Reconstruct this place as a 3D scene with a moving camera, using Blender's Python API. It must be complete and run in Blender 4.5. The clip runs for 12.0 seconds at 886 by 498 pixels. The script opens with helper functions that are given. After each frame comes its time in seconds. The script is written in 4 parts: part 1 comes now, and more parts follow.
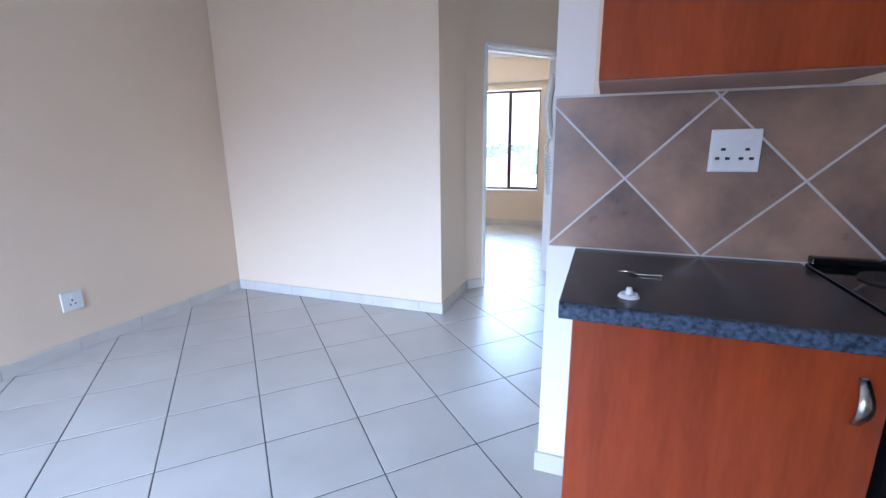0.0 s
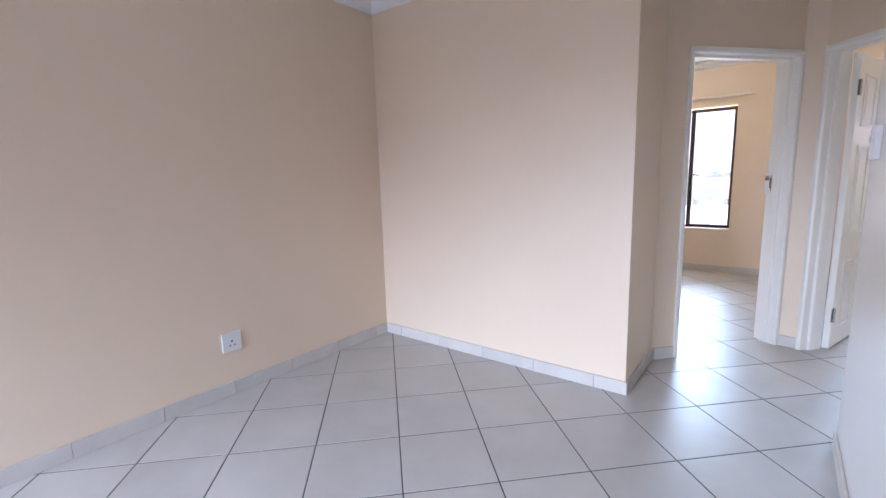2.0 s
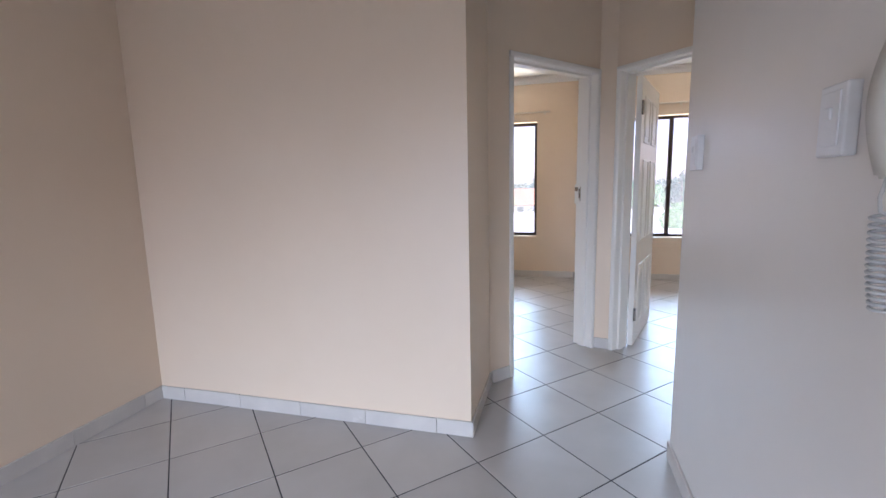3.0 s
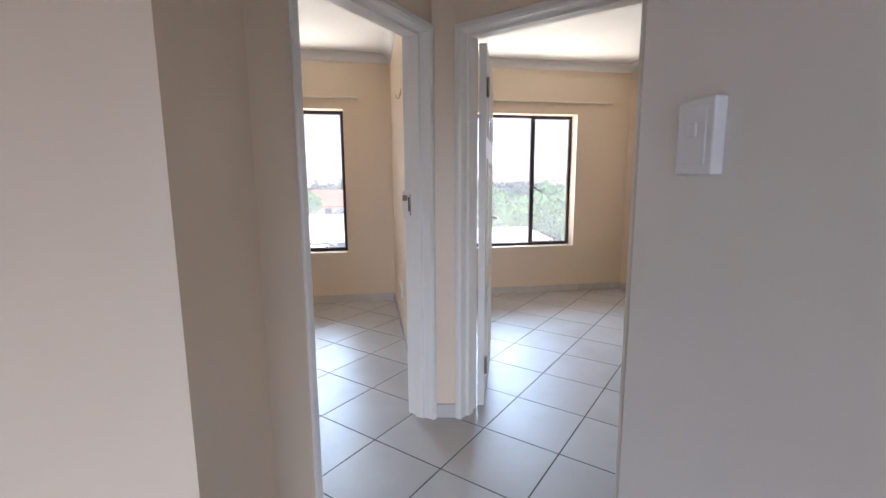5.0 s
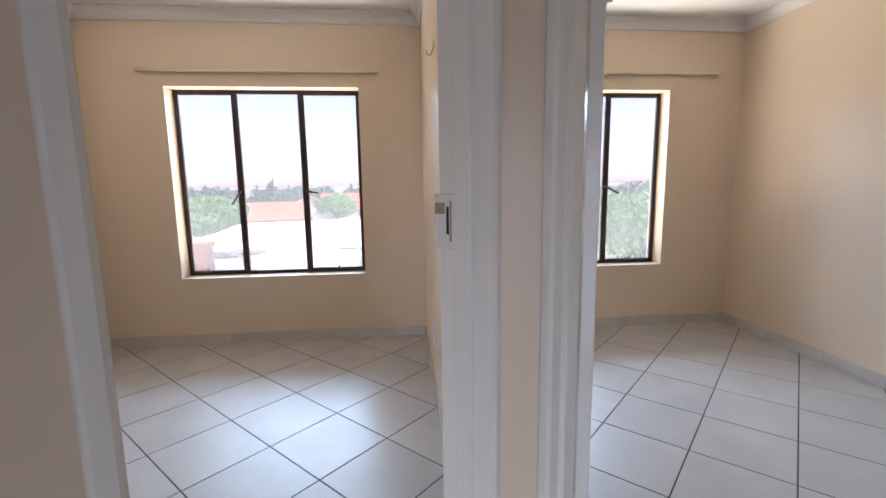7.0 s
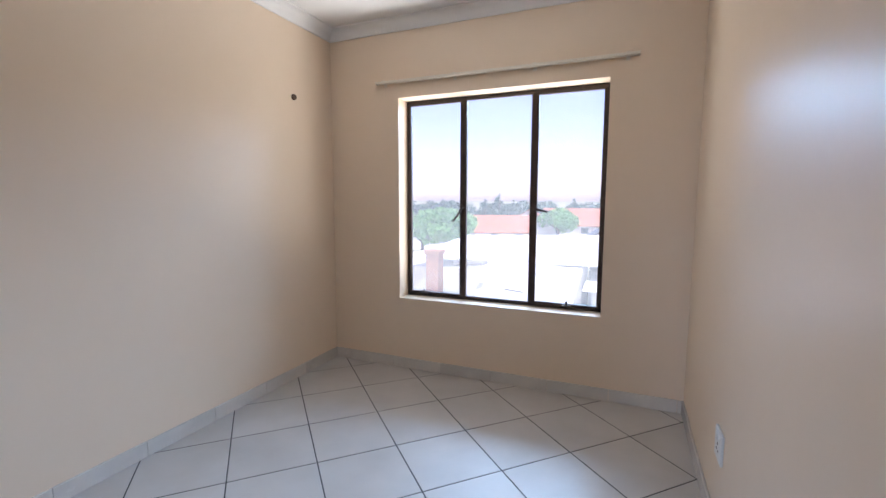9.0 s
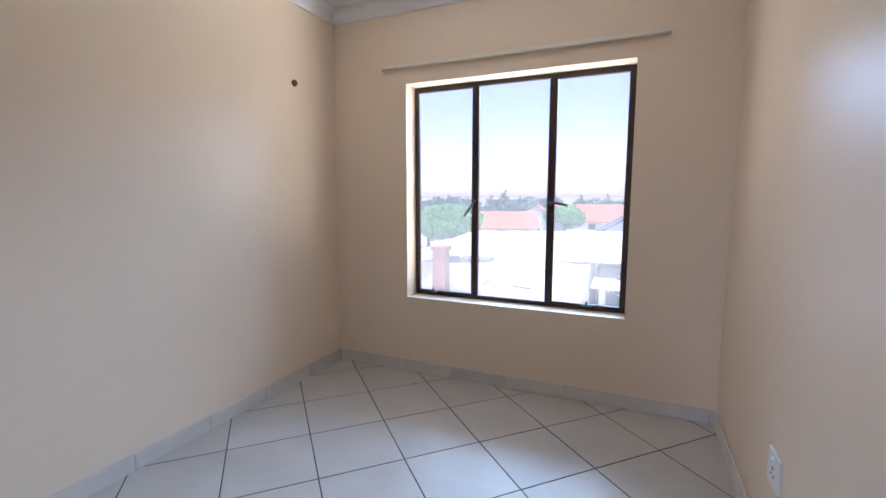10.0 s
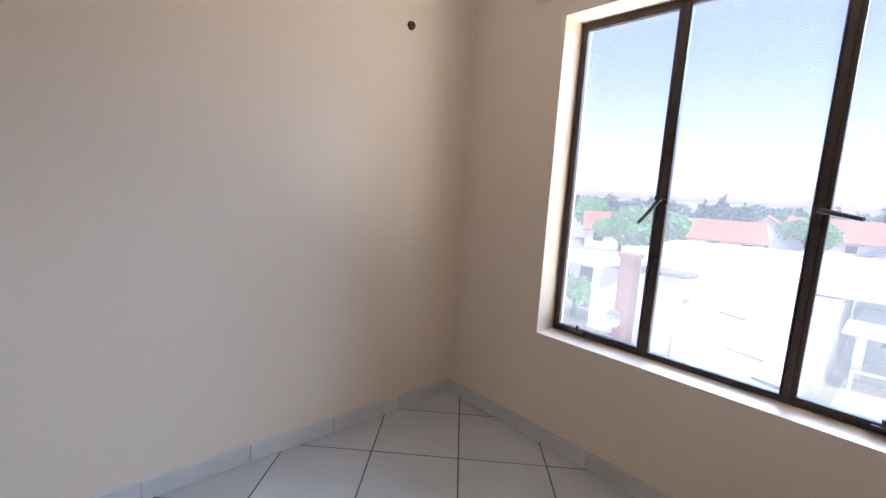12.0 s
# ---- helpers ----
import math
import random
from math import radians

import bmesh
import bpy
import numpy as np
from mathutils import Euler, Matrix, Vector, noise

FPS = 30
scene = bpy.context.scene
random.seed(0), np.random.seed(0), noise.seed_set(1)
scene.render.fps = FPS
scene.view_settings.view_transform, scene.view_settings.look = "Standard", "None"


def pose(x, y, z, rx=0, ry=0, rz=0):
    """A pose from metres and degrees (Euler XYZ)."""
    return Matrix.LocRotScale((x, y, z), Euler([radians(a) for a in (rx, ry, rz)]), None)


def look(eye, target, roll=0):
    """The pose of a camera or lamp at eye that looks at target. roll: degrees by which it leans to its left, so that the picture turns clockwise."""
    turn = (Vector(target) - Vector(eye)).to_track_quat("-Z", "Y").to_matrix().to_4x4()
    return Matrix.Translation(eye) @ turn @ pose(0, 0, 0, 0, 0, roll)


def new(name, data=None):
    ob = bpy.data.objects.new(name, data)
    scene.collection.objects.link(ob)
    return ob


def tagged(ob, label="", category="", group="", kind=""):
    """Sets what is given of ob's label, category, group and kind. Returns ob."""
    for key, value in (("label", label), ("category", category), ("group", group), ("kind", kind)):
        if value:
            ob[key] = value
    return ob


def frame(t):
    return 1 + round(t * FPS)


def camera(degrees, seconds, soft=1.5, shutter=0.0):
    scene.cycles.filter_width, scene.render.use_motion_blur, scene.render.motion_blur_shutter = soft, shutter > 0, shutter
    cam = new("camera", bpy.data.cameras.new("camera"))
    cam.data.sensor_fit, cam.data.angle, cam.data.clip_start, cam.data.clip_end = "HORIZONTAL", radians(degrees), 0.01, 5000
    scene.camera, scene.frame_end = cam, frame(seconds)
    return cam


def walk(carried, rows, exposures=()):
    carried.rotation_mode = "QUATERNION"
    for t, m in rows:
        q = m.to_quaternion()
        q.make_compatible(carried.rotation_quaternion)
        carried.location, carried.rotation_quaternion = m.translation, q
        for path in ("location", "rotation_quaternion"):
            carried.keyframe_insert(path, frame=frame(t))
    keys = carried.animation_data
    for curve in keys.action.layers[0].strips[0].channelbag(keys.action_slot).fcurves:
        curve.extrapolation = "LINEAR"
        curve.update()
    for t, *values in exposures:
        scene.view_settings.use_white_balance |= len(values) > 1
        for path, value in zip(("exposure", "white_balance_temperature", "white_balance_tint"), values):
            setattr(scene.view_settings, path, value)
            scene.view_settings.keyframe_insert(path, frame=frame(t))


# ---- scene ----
cam = camera(90.7, 12.0)
PATH = [
    (0, (0.004, 0.384, 1.249), (-0.668, 2.211, 0.79), -0.5),
    (0.5, (-0.082, 0.383, 1.268), (-1.132, 2.033, 0.85), -0.0),
    (1, (-0.189, 0.465, 1.282), (-1.337, 2.071, 0.959), -0.0),
    (1.5, (-0.314, 0.589, 1.279), (-1.526, 2.147, 0.96), -1.1),
    (2, (-0.436, 0.798, 1.281), (-1.655, 2.351, 0.965), -1.6),
    (2.5, (-0.561, 1.016, 1.268), (-1.555, 2.725, 0.965), -0.1),
    (3, (-0.68, 1.293, 1.276), (-1.191, 3.205, 0.986), -1.3),
    (3.5, (-0.715, 1.609, 1.283), (-1.014, 3.566, 0.999), -1.0),
    (3.7, (-0.721, 1.73, 1.286), (-0.916, 3.7, 1.004), -0.8),
    (5.3, (-0.754, 2.671, 1.298), (-0.385, 4.614, 0.998), -0.6),
    (5.5, (-0.746, 2.803, 1.274), (-0.369, 4.745, 0.981), -0.9),
    (6, (-0.746, 3.097, 1.289), (-0.343, 5.033, 0.987), -2.8),
    (6.5, (-0.677, 3.383, 1.293), (-0.383, 5.339, 1.0), -1.3),
    (7, (-0.658, 3.637, 1.279), (-0.474, 5.608, 0.994), -0.8),
    (7.5, (-0.704, 3.882, 1.299), (-0.783, 5.864, 1.047), -1.7),
    (7.7, (-0.724, 3.97, 1.293), (-0.965, 5.94, 1.046), -1.6),
    (9.3, (-0.857, 4.402, 1.3), (-1.645, 6.228, 1.088), 0.3),
    (9.5, (-0.87, 4.422, 1.299), (-1.645, 6.253, 1.084), 0.1),
    (10, (-0.947, 4.534, 1.279), (-1.744, 6.354, 1.048), 0.1),
    (10.5, (-1.021, 4.762, 1.271), (-2.001, 6.49, 1.044), -0.4),
    (11, (-1.144, 4.995, 1.253), (-2.197, 6.679, 1.014), 0.8),
    (11.5, (-1.218, 5.256, 1.245), (-2.37, 6.871, 0.992), 0.9),
    (12, (-1.203, 5.514, 1.253), (-2.669, 6.845, 0.974), 3.6),
]
walk(cam, [(t, look(eye, target, roll)) for t, eye, target, roll in PATH],
     exposures=[(0.0, 2.88, 5000, 8), (0.5, 2.53, 5250, 11), (1.0, 2.5, 5500, 12), (2.0, 2.70, 5650, 13), (3.0, 2.27, 5750, 12), (5.3, 2.14, 5850, 12), (6.5, 1.97, 5900, 12), (7.5, 1.98, 5950, 12), (9.5, 1.94, 5300, 11), (12.0, 1.95, 5250, 11)])

# ---- light ----
world = bpy.data.worlds.new("world")
scene.world = world
world.use_nodes = True
wn = world.node_tree
sky = wn.nodes.new("ShaderNodeTexSky")
sky.sky_type, sky.sun_disc = "NISHITA", False
sky.sun_elevation, sky.sun_rotation = radians(68), radians(150)
sky.dust_density, sky.ozone_density, sky.altitude = 5.0, 3.0, 1500
haze = wn.nodes.new("ShaderNodeMix")
haze.data_type, haze.blend_type = "RGBA", "MULTIPLY"
haze.inputs[0].default_value, haze.inputs[7].default_value = 1.0, (1.58, 1.0, 1.08, 1)
wn.links.new(sky.outputs[0], haze.inputs[6])
wn.links.new(haze.outputs[2], wn.nodes["Background"].inputs[0])
wn.nodes["Background"].inputs[1].default_value = 0.072

sun = new("sun", bpy.data.lights.new("sun", "SUN"))
sun.data.energy, sun.data.angle, sun.data.color = 1.6, radians(0.53), (1.0, 0.95, 0.88)
sun.matrix_world = look((0, 0, 0), (-math.sin(radians(150)) * 0.4, -math.cos(radians(150)) * 0.4, -1.0))


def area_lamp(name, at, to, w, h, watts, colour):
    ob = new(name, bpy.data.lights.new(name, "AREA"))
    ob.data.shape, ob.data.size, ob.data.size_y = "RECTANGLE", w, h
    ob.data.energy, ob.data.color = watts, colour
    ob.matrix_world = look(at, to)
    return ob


# added lamp: low daylight through an unseen balcony opening behind the walk's start
lamp = area_lamp("balcony_daylight", (-1.85, -2.5, 1.0), (-1.55, 0.55, -0.9), 2.0, 1.8, 19, (0.77, 0.86, 1.0))
lamp.data.spread = radians(76)
# added lamp outside, above the window heads, boosts the sky's light in both bedrooms
area_lamp("sky_fill_lamp", (-0.4, 14.0, 4.3), (-0.4, 6.8, 1.2), 9.0, 3.0, 430, (0.64, 0.81, 1.0))
# added lamps under the sills, stand in for light bounced up off the yard
for xc in (-1.71, 0.945):
    area_lamp("bounce_fill_lamp", (xc, 8.5, -0.45), (xc, 6.9, 1.6), 2.6, 1.3, 58, (1.0, 0.88, 0.71))

# ---- materials ----


def mat(name, colour, rough=0.5, metal=0.0, spots=None, scale=6.0, amount=0.5, bump=0.0, bump_scale=60.0, rand=0.0, island=0.0, coat=0.0, stretch=None, spec=0.5, fine=0.35):
    """Principled surface: colour, mottled towards spots at two scales, with fine relief and a small change from piece to piece."""
    m = bpy.data.materials.new(name)
    m.use_nodes = True
    nt, b = m.node_tree, m.node_tree.nodes["Principled BSDF"]
    b.inputs["Base Color"].default_value = (*colour, 1)
    b.inputs["Roughness"].default_value, b.inputs["Metallic"].default_value = rough, metal
    b.inputs["Coat Weight"].default_value = coat
    b.inputs["Specular IOR Level"].default_value = spec
    tc = nt.nodes.new("ShaderNodeTexCoord")
    src = tc.outputs["Object"]
    if stretch:
        mp = nt.nodes.new("ShaderNodeMapping")
        mp.inputs["Scale"].default_value = stretch
        nt.links.new(src, mp.inputs[0])
        src = mp.outputs[0]
    if rand:
        info = nt.nodes.new("ShaderNodeObjectInfo")
        add = nt.nodes.new("ShaderNodeVectorMath")
        add.operation = "MULTIPLY_ADD"
        cmb = nt.nodes.new("ShaderNodeCombineXYZ")
        for k in range(3):
            nt.links.new(info.outputs["Random"], cmb.inputs[k])
        add.inputs[1].default_value = (37, 53, 71)
        nt.links.new(cmb.outputs[0], add.inputs[0])
        nt.links.new(src, add.inputs[2])
        src = add.outputs[0]
    colour_out = None
    if spots:
        n1 = nt.nodes.new("ShaderNodeTexNoise")
        n1.inputs["Scale"].default_value, n1.inputs["Detail"].default_value = scale, 6
        n2 = nt.nodes.new("ShaderNodeTexNoise")
        n2.inputs["Scale"].default_value, n2.inputs["Detail"].default_value = scale * 7.3, 3
        nt.links.new(src, n1.inputs["Vector"]), nt.links.new(src, n2.inputs["Vector"])
        mx = nt.nodes.new("ShaderNodeMath")
        mx.operation = "MULTIPLY_ADD"
        mx.inputs[1].default_value = fine
        nt.links.new(n2.outputs[0], mx.inputs[0]), nt.links.new(n1.outputs[0], mx.inputs[2])
        rp = nt.nodes.new("ShaderNodeMapRange")
        rp.inputs[1].default_value, rp.inputs[2].default_value = 0.325 + 0.5 * fine, 0.725 + 0.5 * fine
        rp.inputs[4].default_value = amount
        nt.links.new(mx.outputs[0], rp.inputs[0])
        mix = nt.nodes.new("ShaderNodeMix")
        mix.data_type = "RGBA"
        mix.inputs[6].default_value, mix.inputs[7].default_value = (*colour, 1), (*spots, 1)
        nt.links.new(rp.outputs[0], mix.inputs[0])
        colour_out = mix.outputs[2]
    if rand or island:
        if colour_out is None:
            rgb = nt.nodes.new("ShaderNodeRGB")
            rgb.outputs[0].default_value = (*colour, 1)
            colour_out = rgb.outputs[0]
        hsv = nt.nodes.new("ShaderNodeHueSaturation")
        r2 = nt.nodes.new("ShaderNodeMapRange")
        k = rand or island
        r2.inputs[3].default_value, r2.inputs[4].default_value = 1 - k, 1 + k
        pick = info.outputs["Random"] if rand else nt.nodes.new("ShaderNodeNewGeometry").outputs["Random Per Island"]
        nt.links.new(pick, r2.inputs[0]), nt.links.new(r2.outputs[0], hsv.inputs["Value"]), nt.links.new(colour_out, hsv.inputs["Color"])
        colour_out = hsv.outputs[0]
    if colour_out is not None:
        nt.links.new(colour_out, b.inputs["Base Color"])
    if bump:
        n3 = nt.nodes.new("ShaderNodeTexNoise")
        n3.inputs["Scale"].default_value, n3.inputs["Detail"].default_value = bump_scale, 4
        nt.links.new(src, n3.inputs["Vector"])
        bp = nt.nodes.new("ShaderNodeBump")
        bp.inputs["Strength"].default_value, bp.inputs["Distance"].default_value = bump, 0.004
        nt.links.new(n3.outputs[0], bp.inputs["Height"]), nt.links.new(bp.outputs[0], b.inputs["Normal"])
        # roughness wanders a little with the relief
        r3 = nt.nodes.new("ShaderNodeMapRange")
        r3.inputs[3].default_value, r3.inputs[4].default_value = max(0.02, rough - 0.06), min(1, rough + 0.06)
        nt.links.new(n3.outputs[0], r3.inputs[0]), nt.links.new(r3.outputs[0], b.inputs["Roughness"])
    return m


M_WALL = mat("cream_paint", (0.82, 0.675, 0.52), 0.36, spots=(0.78, 0.635, 0.475), scale=1.3, amount=0.5, bump=0.06, bump_scale=70, spec=0.4)
# the cream wall paint again, lightened to stand in for daylight on it
M_WALL_LIT = mat("cream_paint_lit", (0.84, 0.80, 0.75), 0.33, spots=(0.80, 0.755, 0.70), scale=1.3, amount=0.5, bump=0.06, bump_scale=70, spec=0.4)
M_CEIL = mat("ceiling_white", (0.84, 0.83, 0.82), 0.8, spots=(0.78, 0.76, 0.74), scale=1.5, amount=0.4, bump=0.05)
M_TILE = mat("floor_tile_glaze", (0.56, 0.535, 0.51), 0.33, spots=(0.44, 0.42, 0.395), scale=3.2, amount=0.65, bump=0.01, bump_scale=9, rand=0.035, fine=0.07)
M_SKIRT = mat("skirting_tile_glaze", (0.68, 0.64, 0.59), 0.25, spots=(0.55, 0.52, 0.49), scale=6, amount=0.6, bump=0.02, bump_scale=14, rand=0.05, fine=0.1)
M_GROUT = mat("grey_grout", (0.055, 0.055, 0.06), 0.9, spots=(0.10, 0.095, 0.095), scale=9, bump=0.2)
M_GLOSS = mat("white_enamel", (0.86, 0.825, 0.765), 0.30, spots=(0.82, 0.775, 0.71), scale=1.5, amount=0.4)
M_STEEL = mat("brown_window_steel", (0.035, 0.022, 0.018), 0.45, spots=(0.09, 0.06, 0.045), scale=14, amount=0.6, bump=0.1)
M_TRACK = mat("cream_painted_track", (0.80, 0.73, 0.63), 0.45, spots=(0.76, 0.68, 0.57), scale=9, amount=0.5)
M_PLAST = mat("white_plastic", (0.82, 0.82, 0.82), 0.3, spots=(0.74, 0.73, 0.71), scale=20, amount=0.3)
M_DARK = mat("dark_hole", (0.02, 0.018, 0.016), 0.6, spots=(0.04, 0.035, 0.03), scale=30)
M_CHROME = mat("worn_chrome", (0.50, 0.48, 0.45), 0.25, 1.0, spots=(0.45, 0.42, 0.38), scale=40, amount=0.5)
M_CHERRY = mat("cherry_veneer", (0.34, 0.055, 0.011), 0.22, spots=(0.18, 0.025, 0.006), scale=3, amount=0.7, stretch=(5, 5, 0.7), coat=0.3)
M_SIDE = mat("brown_edge_board", (0.42, 0.25, 0.19), 0.5, spots=(0.34, 0.19, 0.14), scale=5)
M_NOSE = mat("blue_speckled_edge", (0.02, 0.03, 0.045), 0.25, spots=(0.12, 0.17, 0.27), scale=90, amount=0.8)
M_CARC = mat("grey_melamine", (0.45, 0.42, 0.40), 0.5, spots=(0.36, 0.34, 0.33), scale=10)
M_PLAS = mat("grey_plaster", (0.78, 0.72, 0.66), 0.6, spots=(0.72, 0.65, 0.58), scale=3, bump=0.1)
M_GRAN = mat("blue_granite_laminate", (0.014, 0.019, 0.024), 0.2, spots=(0.06, 0.08, 0.11), scale=140, amount=0.7)
M_KTILE = mat("brown_wall_tile", (0.42, 0.27, 0.19), 0.3, spots=(0.16, 0.115, 0.10), scale=4.5, amount=1.0, bump=0.05, bump_scale=16, rand=0.12, fine=0.15)
M_KGROUT = mat("pale_grout", (0.72, 0.69, 0.66), 0.85, spots=(0.45, 0.42, 0.4), scale=20)
M_BLACK = mat("black_glass", (0.008, 0.008, 0.009), 0.08, spots=(0.02, 0.02, 0.02), scale=30, amount=0.3)

M_PANE = bpy.data.materials.new("window_pane")
M_PANE.use_nodes = True
pn = M_PANE.node_tree
pn.nodes.remove(pn.nodes["Principled BSDF"])
p_tr, p_gl, p_mx, p_lw = (pn.nodes.new(k) for k in ("ShaderNodeBsdfTransparent", "ShaderNodeBsdfGlossy", "ShaderNodeMixShader", "ShaderNodeFresnel"))
p_tr.inputs[0].default_value = (0.90, 0.92, 0.92, 1)
p_gl.inputs["Roughness"].default_value = 0.02
p_lw.inputs[0].default_value = 1.45
p_veil, p_veil_mix, p_veil_noise, p_veil_range = (pn.nodes.new(k) for k in ("ShaderNodeBsdfTranslucent", "ShaderNodeMixShader", "ShaderNodeTexNoise", "ShaderNodeMapRange"))
p_veil_noise.inputs["Scale"].default_value = 4.0
p_veil_range.inputs[3].default_value, p_veil_range.inputs[4].default_value = 0.045, 0.085  # haze put into the glass: a milky share that washes out the view
pn.links.new(p_veil_noise.outputs[0], p_veil_range.inputs[0]), pn.links.new(p_veil_range.outputs[0], p_veil_mix.inputs[0])
pn.links.new(p_tr.outputs[0], p_veil_mix.inputs[1]), pn.links.new(p_veil.outputs[0], p_veil_mix.inputs[2])
pn.links.new(p_lw.outputs[0], p_mx.inputs[0]), pn.links.new(p_veil_mix.outputs[0], p_mx.inputs[1]), pn.links.new(p_gl.outputs[0], p_mx.inputs[2])
pn.links.new(p_mx.outputs[0], pn.nodes["Material Output"].inputs[0])

# ---- building helpers ----


def box(bm, a, b, m=None):
    """A box from corner a to corner b, added to bm, moved by m."""
    (x0, y0, z0), (x1, y1, z1) = a, b
    vs = [bm.verts.new(v) for v in ((x0, y0, z0), (x1, y0, z0), (x1, y1, z0), (x0, y1, z0), (x0, y0, z1), (x1, y0, z1), (x1, y1, z1), (x0, y1, z1))]
    fs = [bm.faces.new([vs[i] for i in f]) for f in ((3, 2, 1, 0), (4, 5, 6, 7), (0, 1, 5, 4), (1, 2, 6, 5), (2, 3, 7, 6), (3, 0, 4, 7))]
    if m is not None:
        bmesh.ops.transform(bm, matrix=m, verts=vs)
    return vs, fs


def rbox(bm, a, b, r=0.003, seg=2, m=None):
    """A box with rounded edges."""
    t = bmesh.new()
    box(t, a, b)
    bmesh.ops.bevel(t, geom=list(t.edges), offset=r, segments=seg, affect="EDGES", profile=0.5)
    if m is not None:
        bmesh.ops.transform(t, matrix=m, verts=t.verts)
    merge(bm, t)


def merge(bm, t):
    d = bpy.data.meshes.new("t")
    t.to_mesh(d)
    t.free()
    bm.from_mesh(d)
    bpy.data.meshes.remove(d)


def rod(bm, a, b, r, seg=12, r2=None):
    """A round bar from a to b."""
    a, b = Vector(a), Vector(b)
    t = bmesh.new()
    bmesh.ops.create_cone(t, cap_ends=True, segments=seg, radius1=r, radius2=r if r2 is None else r2, depth=(b - a).length)
    rot = (b - a).to_track_quat("Z", "Y").to_matrix().to_4x4()
    bmesh.ops.transform(t, matrix=Matrix.Translation((a + b) / 2) @ rot, verts=t.verts)
    merge(bm, t)


def profile(bm, pts, z0, z1, m=None):
    """A closed outline in x, y, drawn up from z0 to z1."""
    lo = [bm.verts.new((x, y, z0)) for x, y in pts]
    hi = [bm.verts.new((x, y, z1)) for x, y in pts]
    n = len(pts)
    bm.faces.new(lo[::-1]), bm.faces.new(hi)
    for i in range(n):
        bm.faces.new((lo[i], lo[(i + 1) % n], hi[(i + 1) % n], hi[i]))
    if m is not None:
        bmesh.ops.transform(bm, matrix=m, verts=lo + hi)


def mesh_of(name, bm, material, smooth=False):
    bmesh.ops.recalc_face_normals(bm, faces=bm.faces)
    d = bpy.data.meshes.new(name)
    bm.to_mesh(d)
    bm.free()
    d.materials.append(material)
    if smooth:
        for p in d.polygons:
            p.use_smooth = True
    return d


def part(name, bm, material, parent=None, label="", smooth=False):
    ob = new(name, mesh_of(name, bm, material, smooth))
    if parent is not None:
        ob.parent = parent
    if label:
        ob["label"] = label
    return ob


def thing(name, at, label, category, group="", kind=""):
    """An Empty at the base of a thing, to hold its parts."""
    ob = new(name)
    ob.empty_display_size = 0.05
    ob.matrix_world = at if isinstance(at, Matrix) else Matrix.Translation(at)
    return tagged(ob, label, category, group, kind)


def structure(name, bm, material, label, category):
    return tagged(part(name, bm, material), label, category, kind="structure")


# ---- plan ----
H = 2.62                      # ceiling
XW, YN = -3.058, 7.325        # west wall, north wall (inner faces)
YL = 3.332                     # living room's north wall
XNOOK, XH, YK = -1.096, -0.168, 1.91
XB1, XB2, XE = -0.472, -0.355, 2.30    # party wall's two faces, second bedroom's east wall
YS, XK = -2.55, 2.40
# corners of the lobby's slanting walls
NK, C12, C23, CH = (XNOOK, 3.945), (-0.371, 4.796), (0.424, 4.001), (XH, 3.365)
TH = 0.15


def run(p, q):
    """The frame of a wall line: x along it from p to q, y to the left of it."""
    a = math.atan2(q[1] - p[1], q[0] - p[0])
    return pose(p[0], p[1], 0, 0, 0, math.degrees(a)), math.hypot(q[0] - p[0], q[1] - p[1])


def wall(name, p, q, thick, openings=(), before=0.0, after=0.0, top=H + 0.1, label="cream painted plaster wall", material=None):
    """A wall whose face runs from p to q, thick to its left; openings are (from, to, foot, head)."""
    m, n = run(p, q)
    bm = bmesh.new()
    xs = -before
    for a, b, z0, z1 in sorted(openings):
        box(bm, (xs, 0, -0.1), (a, thick, top), m)
        if z0 > 0:
            box(bm, (a, 0, -0.1), (b, thick, z0), m)
        if z1 < top:
            box(bm, (a, 0, z1), (b, thick, top), m)
        xs = b
    box(bm, (xs, 0, -0.1), (n + after, thick, top), m)
    return structure(name, bm, material or M_WALL, label, "wall")


W1, W2 = (-2.454, -0.976, 0.556, 2.068), (0.188, 1.655, 0.554, 2.062)
D1A, D1B = 0.205, 1.018        # door openings along their walls
D2A, D2B = 0.139, 0.963
L3 = run(C23, CH)[1]
D3A, D3B = 0.075, L3 - 0.065
DH, FW = 2.03, 0.02
wall("wall_west", (XW, YS), (XW, YN), 0.23, before=0.23, after=0.23)
wall("wall_north", (XW, YN), (XE, YN), 0.23, [(W1[0] - XW, W1[1] - XW, W1[2], W1[3]), (W2[0] - XW, W2[1] - XW, W2[2], W2[3])])
wall("wall_east", (XE, YN + 0.23), (XE, 3.6), 0.23)
wall("wall_living_north", (XW, YL), (XNOOK, YL), 0.12)
wall("wall_nook", (XNOOK, YL + 0.12), NK, 0.12, after=0.09)
wall("wall_door_1", NK, C12, TH, [(D1A - FW, D1B + FW, 0, DH + FW)], before=0.1, after=TH)
wall("wall_door_2", C12, C23, TH, [(D2A - FW, D2B + FW, 0, DH + FW)], after=0.1)
wall("wall_door_3", C23, CH, 0.10, [(D3A - FW, D3B + FW, 0, DH + FW)])
wall("wall_party", (XB2, 4.87), (XB2, YN), XB2 - XB1)
wall("wall_hall", CH, (XH, YK), 0.12, label="cream painted plaster wall, its colour lightened for the daylight on it", material=M_WALL_LIT)
wall("wall_kitchen", (XK, YK), (XH + 0.12, YK), -0.12)
